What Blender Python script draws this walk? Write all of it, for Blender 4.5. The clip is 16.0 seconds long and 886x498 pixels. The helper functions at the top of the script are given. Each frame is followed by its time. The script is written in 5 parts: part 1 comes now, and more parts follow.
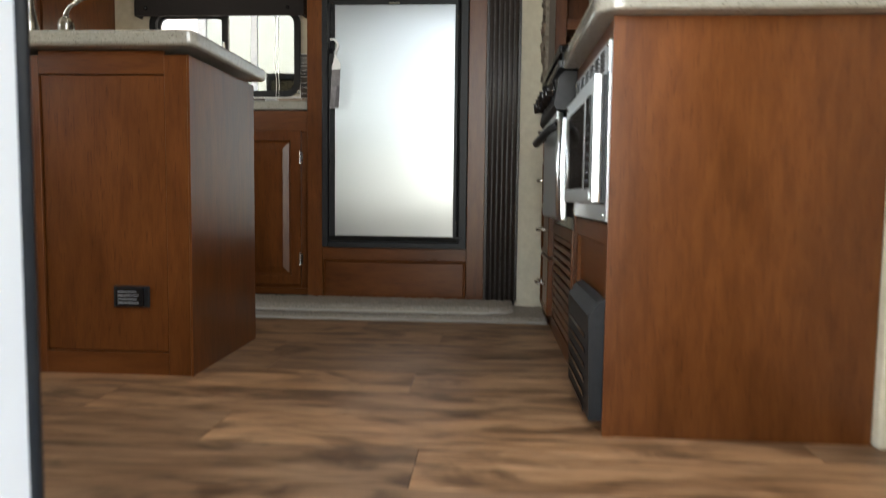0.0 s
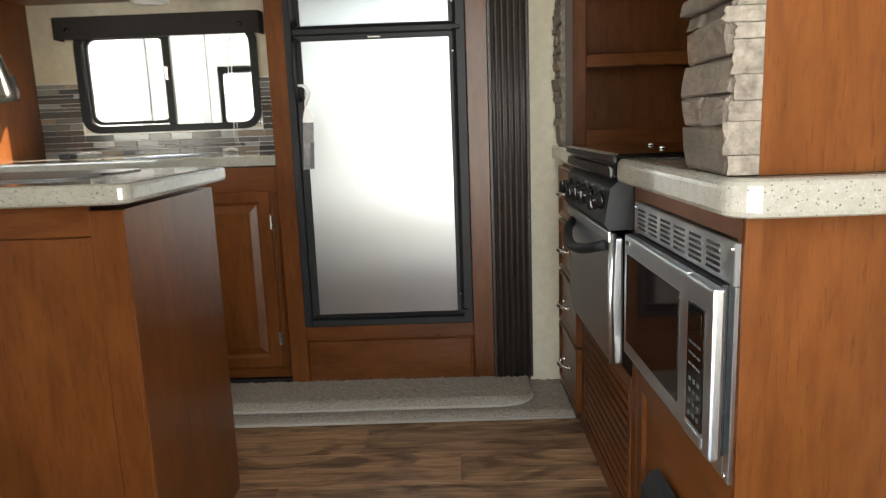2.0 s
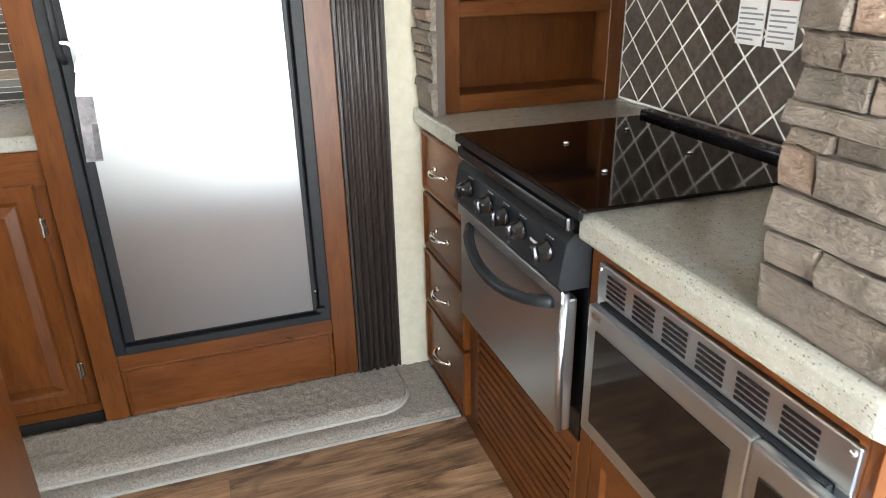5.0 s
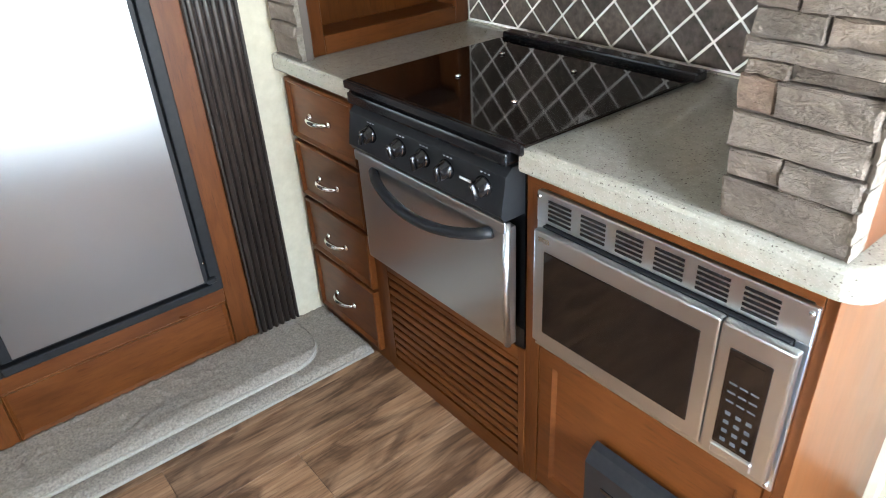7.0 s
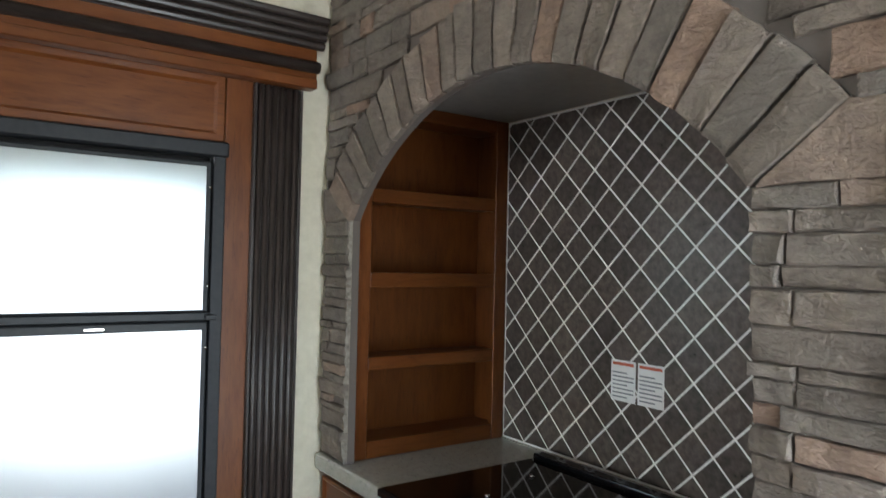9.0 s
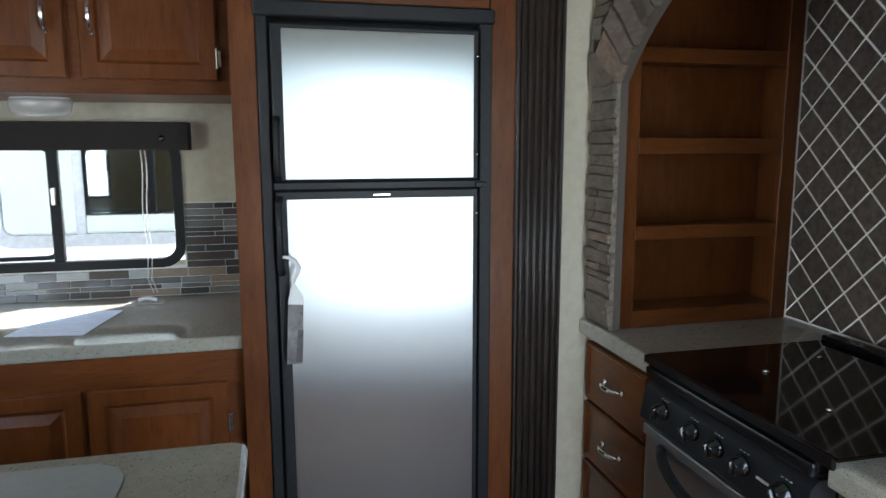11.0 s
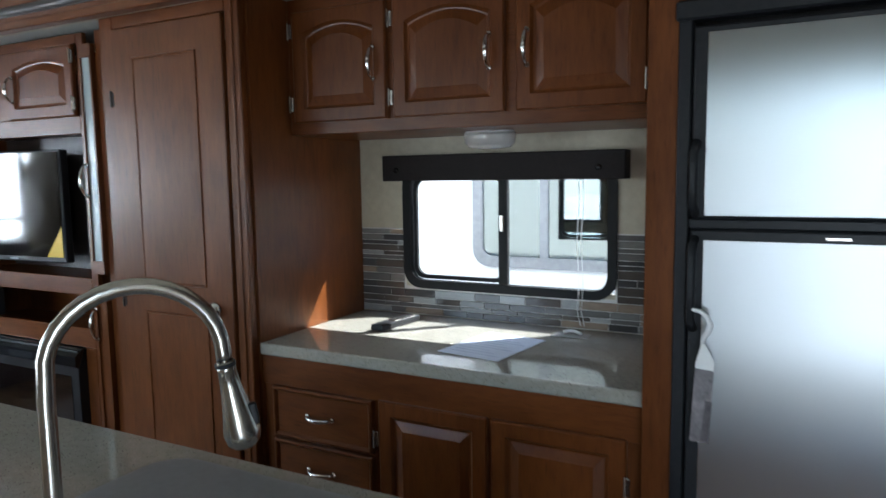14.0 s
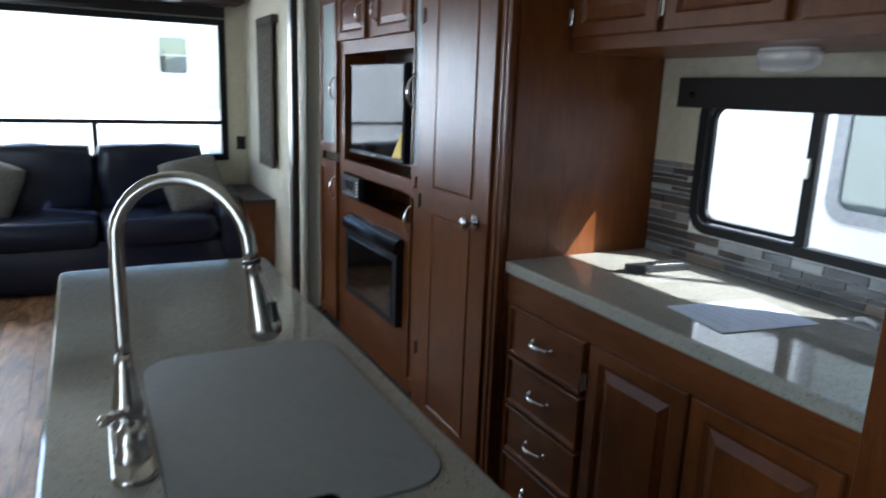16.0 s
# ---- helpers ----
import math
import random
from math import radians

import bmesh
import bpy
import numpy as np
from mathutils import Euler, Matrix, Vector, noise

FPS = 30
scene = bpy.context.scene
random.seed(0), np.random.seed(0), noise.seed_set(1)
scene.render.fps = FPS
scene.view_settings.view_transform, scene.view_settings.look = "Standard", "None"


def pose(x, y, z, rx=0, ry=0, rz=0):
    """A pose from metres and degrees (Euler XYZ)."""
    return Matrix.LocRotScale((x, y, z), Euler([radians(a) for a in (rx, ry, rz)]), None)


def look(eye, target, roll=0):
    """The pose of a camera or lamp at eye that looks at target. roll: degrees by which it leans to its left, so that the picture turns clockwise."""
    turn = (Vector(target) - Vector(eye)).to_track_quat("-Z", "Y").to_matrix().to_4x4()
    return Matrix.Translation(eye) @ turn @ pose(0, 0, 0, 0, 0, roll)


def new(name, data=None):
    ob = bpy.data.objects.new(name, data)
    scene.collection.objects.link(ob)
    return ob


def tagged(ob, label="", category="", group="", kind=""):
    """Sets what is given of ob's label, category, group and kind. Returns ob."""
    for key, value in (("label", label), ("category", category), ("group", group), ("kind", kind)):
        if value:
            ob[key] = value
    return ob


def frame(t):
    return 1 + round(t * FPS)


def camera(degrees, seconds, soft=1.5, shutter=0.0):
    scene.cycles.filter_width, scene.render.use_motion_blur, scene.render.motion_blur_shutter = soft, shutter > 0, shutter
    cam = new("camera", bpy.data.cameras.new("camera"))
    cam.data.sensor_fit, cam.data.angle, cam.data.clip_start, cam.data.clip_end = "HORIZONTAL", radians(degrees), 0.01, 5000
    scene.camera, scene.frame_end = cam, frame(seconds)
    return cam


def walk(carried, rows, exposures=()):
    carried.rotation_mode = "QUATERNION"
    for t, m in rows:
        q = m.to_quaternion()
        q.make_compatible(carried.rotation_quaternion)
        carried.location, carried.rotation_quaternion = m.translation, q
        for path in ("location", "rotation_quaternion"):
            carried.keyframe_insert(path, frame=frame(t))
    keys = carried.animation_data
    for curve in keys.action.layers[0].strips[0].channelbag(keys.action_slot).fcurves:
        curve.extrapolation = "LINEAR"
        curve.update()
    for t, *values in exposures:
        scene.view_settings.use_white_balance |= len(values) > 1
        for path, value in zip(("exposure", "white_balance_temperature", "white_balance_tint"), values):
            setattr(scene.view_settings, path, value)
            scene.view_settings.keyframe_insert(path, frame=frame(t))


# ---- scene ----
cam = camera(65.9, 16.0, soft=1.0, shutter=0.4)
PATH = [
    (0, (1.224, 0.933, 0.493), (1.09, 2.923, 0.342), 0.7),
    (0.5, (1.196, 1.163, 0.618), (1.001, 3.153, 0.572), 1.5),
    (1, (1.147, 1.296, 0.762), (0.941, 3.284, 0.694), 0.7),
    (1.5, (1.091, 1.364, 0.954), (0.977, 3.347, 0.717), -1.1),
    (2, (1.065, 1.409, 0.993), (1.03, 3.378, 0.639), -2.1),
    (2.5, (0.971, 1.58, 0.947), (1.191, 3.52, 0.51), -0.9),
    (3, (0.909, 1.673, 0.949), (1.426, 3.564, 0.552), -1.9),
    (3.2, (0.894, 1.682, 0.957), (1.46, 3.558, 0.558), -2.9),
    (5.3, (0.844, 2.001, 1.329), (1.448, 3.725, 0.513), -1.0),
    (5.5, (0.842, 2.041, 1.322), (1.457, 3.757, 0.498), -1.2),
    (6, (0.83, 2.176, 1.337), (1.512, 3.872, 0.526), -5.1),
    (6.5, (0.728, 2.167, 1.345), (1.722, 3.625, 0.403), -4.0),
    (7, (0.601, 2.078, 1.394), (1.644, 3.445, 0.373), -3.5),
    (7.5, (0.573, 2.036, 1.422), (1.617, 3.471, 0.499), -1.8),
    (8, (0.559, 2.016, 1.469), (1.731, 3.536, 0.908), 0.5),
    (8.2, (0.547, 2.009, 1.477), (1.803, 3.526, 1.129), 2.0),
    (10.3, (0.556, 1.985, 1.489), (1.361, 3.808, 1.654), 1.1),
    (10.5, (0.553, 1.997, 1.461), (1.252, 3.871, 1.444), 0.1),
    (11, (0.537, 2.008, 1.433), (1.0, 3.931, 1.137), -0.1),
    (11.5, (0.531, 2.003, 1.432), (0.939, 3.923, 1.047), 1.3),
    (12, (0.53, 1.989, 1.431), (0.893, 3.88, 0.888), 0.5),
    (12.5, (0.566, 2.03, 1.431), (0.624, 3.974, 0.968), 0.2),
    (13, (0.635, 2.126, 1.433), (0.309, 4.063, 1.058), 0.7),
    (13.5, (0.701, 2.184, 1.439), (0.058, 4.055, 1.146), 0.4),
    (14, (0.734, 2.293, 1.442), (-0.181, 4.058, 1.228), -0.8),
    (14.5, (0.742, 2.479, 1.457), (-0.35, 4.151, 1.352), 0.9),
    (15, (0.811, 2.595, 1.46), (-0.48, 4.11, 1.274), 0.9),
    (15.5, (0.954, 2.708, 1.46), (-0.616, 3.915, 1.184), 1.9),
    (16, (1.039, 2.747, 1.445), (-0.686, 3.653, 0.996), 2.1),
]
EXPOSURES = [(0.0, 2.2, 7200, 10), (0.5, 2.5, 7300, 10), (1.5, 2.5, 7300, 10), (2.5, 2.95, 7200, 10), (3.2, 3.2, 7000, 10), (5.3, 3.88, 6500, 9), (7.0, 3.97, 6100, 8), (8.2, 3.42, 6050, 7), (10.3, 2.4, 5850, 6), (12.5, 2.4, 5750, 6), (13.0, 1.92, 5700, 6), (13.5, 1.76, 5650, 6), (14.5, 1.82, 5600, 6), (16.0, 1.65, 5450, 6)]
walk(cam, [(t, look(eye, target, roll)) for t, eye, target, roll in PATH], EXPOSURES)

# ---- world, sun and large lights ----
SUN_WAY = Vector((-0.74, -0.74, -1.0)).normalized()
world = bpy.data.worlds.new("sky")
scene.world = world
world.use_nodes = True
wn = world.node_tree
sky = wn.nodes.new("ShaderNodeTexSky")
sky.sky_type, sky.sun_disc = "NISHITA", False
sky.sun_elevation = math.asin(-SUN_WAY.z)
sky.sun_rotation = math.atan2(-SUN_WAY.x, -SUN_WAY.y)
wn.links.new(sky.outputs[0], wn.nodes["Background"].inputs[0])
wn.nodes["Background"].inputs[1].default_value = 0.15
sun = new("sun", bpy.data.lights.new("sun", "SUN"))
sun.data.energy, sun.data.angle, sun.data.color = 5.0, radians(0.5), (1.0, 0.95, 0.86)
sun.matrix_world = look((0, 0, 20), Vector((0, 0, 20)) + SUN_WAY)
door_light = new("door_daylight", bpy.data.lights.new("door_daylight", "AREA"))
door_light.data.shape, door_light.data.size, door_light.data.size_y = "RECTANGLE", 0.62, 1.46
door_light.data.energy, door_light.data.color = 3.9, (0.95, 0.98, 1.0)
door_light.matrix_world = look((1.215, 1.452, 1.15), (1.215, 3.0, 1.15))
# fill lamp in an assumed, unseen side window, added to brighten the interior
window_light = new("unseen_side_daylight", bpy.data.lights.new("unseen_side_daylight", "AREA"))
window_light.data.shape, window_light.data.size, window_light.data.size_y = "RECTANGLE", 1.85, 0.80
window_light.data.energy, window_light.data.color = 4.8, (0.95, 0.98, 1.0)
window_light.matrix_world = look((-2.05, 1.39, 1.33), (-2.05, 3.0, 1.33))

rear_light = new("lounge_daylight", bpy.data.lights.new("lounge_daylight", "AREA"))
rear_light.data.shape, rear_light.data.size, rear_light.data.size_y = "RECTANGLE", 0.30, 0.90
rear_light.data.energy, rear_light.data.color = 11.5, (0.95, 0.98, 1.0)
rear_light.matrix_world = look((-5.02, 1.90, 1.41), (0.0, 2.35, 1.2))


# ---- materials ----
def shader(name, base=(0.5, 0.5, 0.5), rough=0.5, metal=0.0, spec=0.5):
    m = bpy.data.materials.new(name)
    m.use_nodes = True
    p = m.node_tree.nodes["Principled BSDF"]
    p.inputs["Base Color"].default_value = (*base, 1)
    p.inputs["Roughness"].default_value = rough
    p.inputs["Metallic"].default_value = metal
    p.inputs["Specular IOR Level"].default_value = spec
    return m, m.node_tree, p


def coords(nt, scale=(1, 1, 1), vary=True):
    """Object coordinates, shifted for each object by its own random value."""
    tc = nt.nodes.new("ShaderNodeTexCoord")
    mp = nt.nodes.new("ShaderNodeMapping")
    mp.inputs["Scale"].default_value = scale
    nt.links.new(tc.outputs["Object"], mp.inputs["Vector"])
    if vary:
        oi = nt.nodes.new("ShaderNodeObjectInfo")
        mul = nt.nodes.new("ShaderNodeMath")
        mul.operation = "MULTIPLY"
        mul.inputs[1].default_value = 37.0
        nt.links.new(oi.outputs["Random"], mul.inputs[0])
        cb = nt.nodes.new("ShaderNodeCombineXYZ")
        for k in range(3):
            nt.links.new(mul.outputs[0], cb.inputs[k])
        nt.links.new(cb.outputs[0], mp.inputs["Location"])
    return mp.outputs[0]


def noise_tex(nt, vec, scale, detail=4.0, rough=0.55, distort=0.0):
    n = nt.nodes.new("ShaderNodeTexNoise")
    n.inputs["Scale"].default_value, n.inputs["Detail"].default_value = scale, detail
    n.inputs["Roughness"].default_value, n.inputs["Distortion"].default_value = rough, distort
    nt.links.new(vec, n.inputs["Vector"])
    return n.outputs["Fac"]


def ramp(nt, fac, stops):
    r = nt.nodes.new("ShaderNodeValToRGB")
    while len(r.color_ramp.elements) < len(stops):
        r.color_ramp.elements.new(0.5)
    for e, (pos, col) in zip(r.color_ramp.elements, stops):
        e.position, e.color = pos, (*col, 1)
    nt.links.new(fac, r.inputs[0])
    return r.outputs[0]


def blend(nt, fac, a, b, mode="MIX"):
    mx = nt.nodes.new("ShaderNodeMix")
    mx.data_type, mx.blend_type = "RGBA", mode
    for sock, val in ((mx.inputs[0], fac), (mx.inputs[6], a), (mx.inputs[7], b)):
        if isinstance(val, bpy.types.NodeSocket):
            nt.links.new(val, sock)
        elif isinstance(val, (int, float)):
            sock.default_value = val
        else:
            sock.default_value = (*val, 1)
    return mx.outputs[2]


def relief(nt, p, height, strength=0.3, distance=0.002):
    b = nt.nodes.new("ShaderNodeBump")
    b.inputs["Strength"].default_value, b.inputs["Distance"].default_value = strength, distance
    nt.links.new(height, b.inputs["Height"])
    nt.links.new(b.outputs[0], p.inputs["Normal"])


def rough_map(nt, p, fac, lo, hi):
    mr = nt.nodes.new("ShaderNodeMapRange")
    mr.inputs["To Min"].default_value, mr.inputs["To Max"].default_value = lo, hi
    nt.links.new(fac, mr.inputs["Value"])
    nt.links.new(mr.outputs[0], p.inputs["Roughness"])


def wood_mat(name, axis, dark, mid, light, rough=0.30):
    m, nt, p = shader(name, mid, rough, 0.0, 0.36)
    s = {"x": (1.3, 7, 7), "y": (7, 1.3, 7), "z": (7, 7, 1.3)}[axis]
    v = coords(nt, s)
    grain = noise_tex(nt, v, 7.0, 6, 0.6, 0.4)
    v2 = coords(nt, tuple(2.2 if a > 2 else 0.9 for a in s))
    cloud = noise_tex(nt, v2, 3.2, 3, 0.5, 0.8)
    col = ramp(nt, grain, ((0.25, dark), (0.5, mid), (0.78, light)))
    col2 = ramp(nt, cloud, ((0.3, (0.72, 0.68, 0.64)), (0.7, (1.08, 1.06, 1.04))))
    fleck = noise_tex(nt, coords(nt, tuple(9.0 * a if a > 2 else 6.0 for a in s)), 3.0, 3, 0.6)
    col3 = ramp(nt, fleck, ((0.30, (0.70, 0.66, 0.62)), (0.42, (1.0, 1.0, 1.0))))
    body = blend(nt, 1.0, col, col2, "MULTIPLY")
    nt.links.new(blend(nt, 1.0, body, col3, "MULTIPLY"), p.inputs["Base Color"])
    rough_map(nt, p, cloud, rough - 0.06, rough + 0.08)
    relief(nt, p, grain, 0.06, 0.001)
    return m


CHERRY = ((0.092, 0.0275, 0.0062), (0.130, 0.0405, 0.0092), (0.160, 0.054, 0.0130))
wood_z = wood_mat("cherry_wood_upright", "z", *CHERRY)
wood_x = wood_mat("cherry_wood_along_x", "x", *CHERRY)
wood_y = wood_mat("cherry_wood_along_y", "y", *CHERRY)
espresso = wood_mat("espresso_trim", "z", (0.020, 0.015, 0.013), (0.033, 0.025, 0.021), (0.050, 0.038, 0.032), 0.33)
espresso_x = wood_mat("espresso_trim_along_x", "x", (0.020, 0.015, 0.013), (0.033, 0.025, 0.021), (0.050, 0.038, 0.032), 0.3)


def speckled(name, base, light, dark, rough):
    m, nt, p = shader(name, base, rough, 0.0, 0.95)
    v = coords(nt, (1, 1, 1), False)
    vo = nt.nodes.new("ShaderNodeTexVoronoi")
    vo.inputs["Scale"].default_value = 420
    nt.links.new(v, vo.inputs["Vector"])
    sep = nt.nodes.new("ShaderNodeSeparateColor")
    nt.links.new(vo.outputs["Color"], sep.inputs[0])
    c = ramp(nt, sep.outputs[0], ((0.016, dark), (0.045, base), (0.75, base), (0.97, light)))
    big = noise_tex(nt, v, 60, 4)
    c2 = ramp(nt, big, ((0.35, (0.90, 0.895, 0.88)), (0.62, (1, 1, 1))))
    nt.links.new(blend(nt, 1.0, c, c2, "MULTIPLY"), p.inputs["Base Color"])
    rough_map(nt, p, big, rough - 0.03, rough + 0.06)
    return m


counter_mat = speckled("speckled_countertop", (0.325, 0.31, 0.268), (0.385, 0.368, 0.318), (0.13, 0.115, 0.095), 0.055)


def stone_mat():
    m, nt, p = shader("ledge_stone", (0.3, 0.25, 0.2), 0.85)
    v = coords(nt)
    oi = nt.nodes.new("ShaderNodeObjectInfo")
    tone = ramp(nt, oi.outputs["Random"], ((0.0, (0.125, 0.103, 0.085)), (0.35, (0.185, 0.150, 0.122)), (0.72, (0.155, 0.132, 0.112)), (0.86, (0.235, 0.155, 0.112)), (1.0, (0.21, 0.175, 0.143))))
    big = noise_tex(nt, v, 22, 5, 0.6)
    fine = noise_tex(nt, v, 120, 6, 0.65)
    c = ramp(nt, big, ((0.3, (0.72, 0.70, 0.68)), (0.7, (1.08, 1.05, 1.0))))
    strata = noise_tex(nt, coords(nt, (10, 10, 26)), 2.6, 5, 0.6, 0.8)
    cs = ramp(nt, strata, ((0.30, (0.80, 0.79, 0.78)), (0.55, (1.0, 1.0, 1.0)), (0.75, (1.10, 1.09, 1.08))))
    nt.links.new(blend(nt, 1.0, blend(nt, 1.0, tone, c, "MULTIPLY"), cs, "MULTIPLY"), p.inputs["Base Color"])
    mixh = nt.nodes.new("ShaderNodeMath")
    mixh.operation = "MULTIPLY_ADD"
    mixh.inputs[1].default_value = 0.45
    mid = noise_tex(nt, v, 48, 5, 0.7, 0.6)
    nt.links.new(fine, mixh.inputs[0])
    add = nt.nodes.new("ShaderNodeMath")
    nt.links.new(mid, add.inputs[0])
    nt.links.new(strata, add.inputs[1])
    nt.links.new(add.outputs[0], mixh.inputs[2])
    relief(nt, p, mixh.outputs[0], 1.0, 0.007)
    return m


stone = stone_mat()
mortar, mnt, mp_ = shader("stone_backing", (0.11, 0.09, 0.075), 0.95)
relief(mnt, mp_, noise_tex(mnt, coords(mnt), 90), 0.4, 0.003)


def mottled(name, dark, light, scale, rough, bump=0.1, spec=0.5, island=False, dist=0.002):
    m, nt, p = shader(name, light, rough, 0, spec)
    v = coords(nt)
    n = noise_tex(nt, v, scale, 6, 0.6)
    c = ramp(nt, n, ((0.3, dark), (0.7, light)))
    if island:
        oi = nt.nodes.new("ShaderNodeObjectInfo")
        t = ramp(nt, oi.outputs["Random"], ((0, (0.75, 0.75, 0.75)), (1, (1.15, 1.12, 1.1))))
        c = blend(nt, 1.0, c, t, "MULTIPLY")
    nt.links.new(c, p.inputs["Base Color"])
    rough_map(nt, p, n, max(0.02, rough - 0.06), min(1, rough + 0.06))
    relief(nt, p, n, bump, dist)
    return m


cream = mottled("cream_wallboard", (0.55, 0.50, 0.38), (0.64, 0.59, 0.46), 35, 0.62, 0.12)
ceiling_mat = mottled("ceiling_panel", (0.60, 0.57, 0.48), (0.68, 0.65, 0.56), 20, 0.7, 0.08)
# darker copy of pale_soffit: the niche's shade is put into its colour
niche_soffit = mottled("shaded_soffit", (0.31, 0.295, 0.27), (0.37, 0.355, 0.325), 30, 0.6, 0.05)
grey_soffit = mottled("pale_soffit", (0.55, 0.54, 0.50), (0.62, 0.61, 0.57), 30, 0.6, 0.05)
brown_tile = mottled("brown_tile", (0.045, 0.036, 0.030), (0.13, 0.105, 0.088), 55, 0.3, 0.08, 0.5, True)
grout = mottled("white_grout", (0.72, 0.71, 0.68), (0.82, 0.81, 0.78), 80, 0.8)
carpet_mat = mottled("grey_beige_carpet", (0.20, 0.176, 0.150), (0.41, 0.365, 0.312), 150, 0.95, 0.7, 0.1, False, 0.006)
carpet_edge = mottled("carpet_binding", (0.34, 0.31, 0.27), (0.46, 0.43, 0.38), 200, 0.9, 0.6, 0.1)
black_plastic = mottled("black_plastic", (0.011, 0.012, 0.014), (0.018, 0.019, 0.021), 60, 0.45, 0.04, 0.28)
black_gloss = mottled("black_gloss_enamel", (0.006, 0.006, 0.007), (0.010, 0.010, 0.011), 8, 0.16, 0.0)
black_void = shader("matte_black", (0.004, 0.004, 0.004), 0.9, 0.0, 0.05)[0]
black_glass = mottled("black_glass", (0.006, 0.004, 0.003), (0.009, 0.006, 0.005), 5, 0.05, 0.0)
window_black = mottled("black_window_frame", (0.010, 0.010, 0.011), (0.014, 0.014, 0.015), 50, 0.48, 0.03, 0.22)
grey_frame = mottled("grey_window_frame", (0.26, 0.265, 0.27), (0.34, 0.346, 0.352), 40, 0.5, 0.02)
valance_mat = mottled("espresso_fabric", (0.014, 0.011, 0.011), (0.024, 0.019, 0.018), 180, 0.7, 0.3, 0.3)
maroon = mottled("dark_brown_valance", (0.045, 0.016, 0.014), (0.07, 0.026, 0.022), 90, 0.6, 0.2)
leather = mottled("navy_leather", (0.006, 0.008, 0.020), (0.011, 0.015, 0.035), 140, 0.30, 0.35, 0.5)
pillow_mat = mottled("beige_cushion_fabric", (0.11, 0.10, 0.088), (0.20, 0.18, 0.155), 60, 0.9, 0.5, 0.2)
paper_white = mottled("white_paper", (0.74, 0.74, 0.73), (0.80, 0.80, 0.79), 30, 0.6, 0.02)
paper_blue = mottled("pale_blue_paper", (0.50, 0.57, 0.70), (0.58, 0.65, 0.78), 30, 0.6, 0.02)
ink_grey = shader("grey_print", (0.25, 0.26, 0.28), 0.7)[0]
ink_red = shader("red_print", (0.50, 0.12, 0.07), 0.7)[0]
ink_blue = shader("blue_print", (0.06, 0.13, 0.33), 0.6)[0]
ink_white = shader("white_print", (0.75, 0.76, 0.78), 0.6)[0]
sticker_yellow = shader("yellow_sticker", (0.75, 0.52, 0.03), 0.5)[0]
white_gel = mottled("white_gelcoat", (0.84, 0.84, 0.825), (0.88, 0.88, 0.87), 3, 0.35, 0.0)
sink_grey = mottled("grey_sink_board", (0.20, 0.205, 0.205), (0.235, 0.24, 0.24), 70, 0.34, 0.03)
ground_mat = mottled("pale_concrete", (0.34, 0.33, 0.31), (0.47, 0.46, 0.43), 25, 0.9, 0.5, 0.3, False, 0.01)
leaf_mat = mottled("green_leaves", (0.035, 0.065, 0.018), (0.08, 0.13, 0.035), 4, 0.6)
bark_mat = mottled("brown_bark", (0.06, 0.045, 0.03), (0.12, 0.09, 0.06), 12, 0.9, 0.6)
tinted_mirror = shader("reflective_tinted_glass", (0.20, 0.225, 0.22), 0.03, 1.0)[0]
dark_inside = shader("dark_interior", (0.012, 0.011, 0.010), 0.8)[0]
mirror_dark = shader("dark_tinted_glass", (0.03, 0.032, 0.034), 0.04)[0]
lens_mat, lnt, lp = shader("clear_lamp_lens", (0.82, 0.82, 0.80), 0.12)
lp.inputs["Transmission Weight"].default_value = 0.55
frosted, fnt, fp_ = shader("frosted_cabinet_glass", (0.42, 0.47, 0.47), 0.16)


def steel_mat(name, axis, base, rough):
    m, nt, p = shader(name, base, rough, 1.0)
    s = {"x": (1.2, 260, 260), "y": (260, 1.2, 260), "z": (260, 260, 1.2)}[axis]
    n = noise_tex(nt, coords(nt, s), 2.0, 3)
    rough_map(nt, p, n, rough - 0.02, rough + 0.03)
    relief(nt, p, n, 0.02, 0.0004)
    p.inputs["Anisotropic"].default_value = 0.9 if axis == "x" else 0.5
    return m


steel_x = steel_mat("brushed_steel_fridge", "x", (0.51, 0.54, 0.555), 0.29)
steel_y = steel_mat("brushed_steel_range", "y", (0.66, 0.70, 0.73), 0.29)
nickel = shader("brushed_nickel", (0.56, 0.54, 0.50), 0.24, 1.0)[0]
chrome = shader("chrome", (0.80, 0.80, 0.80), 0.07, 1.0)[0]
aluminium = steel_mat("aluminium_door_frame", "z", (0.75, 0.77, 0.79), 0.34)

glass, gnt, gp = shader("window_glass", (1, 1, 1), 0.0)
gp.inputs["Transmission Weight"].default_value = 1.0
gp.inputs["IOR"].default_value = 1.03


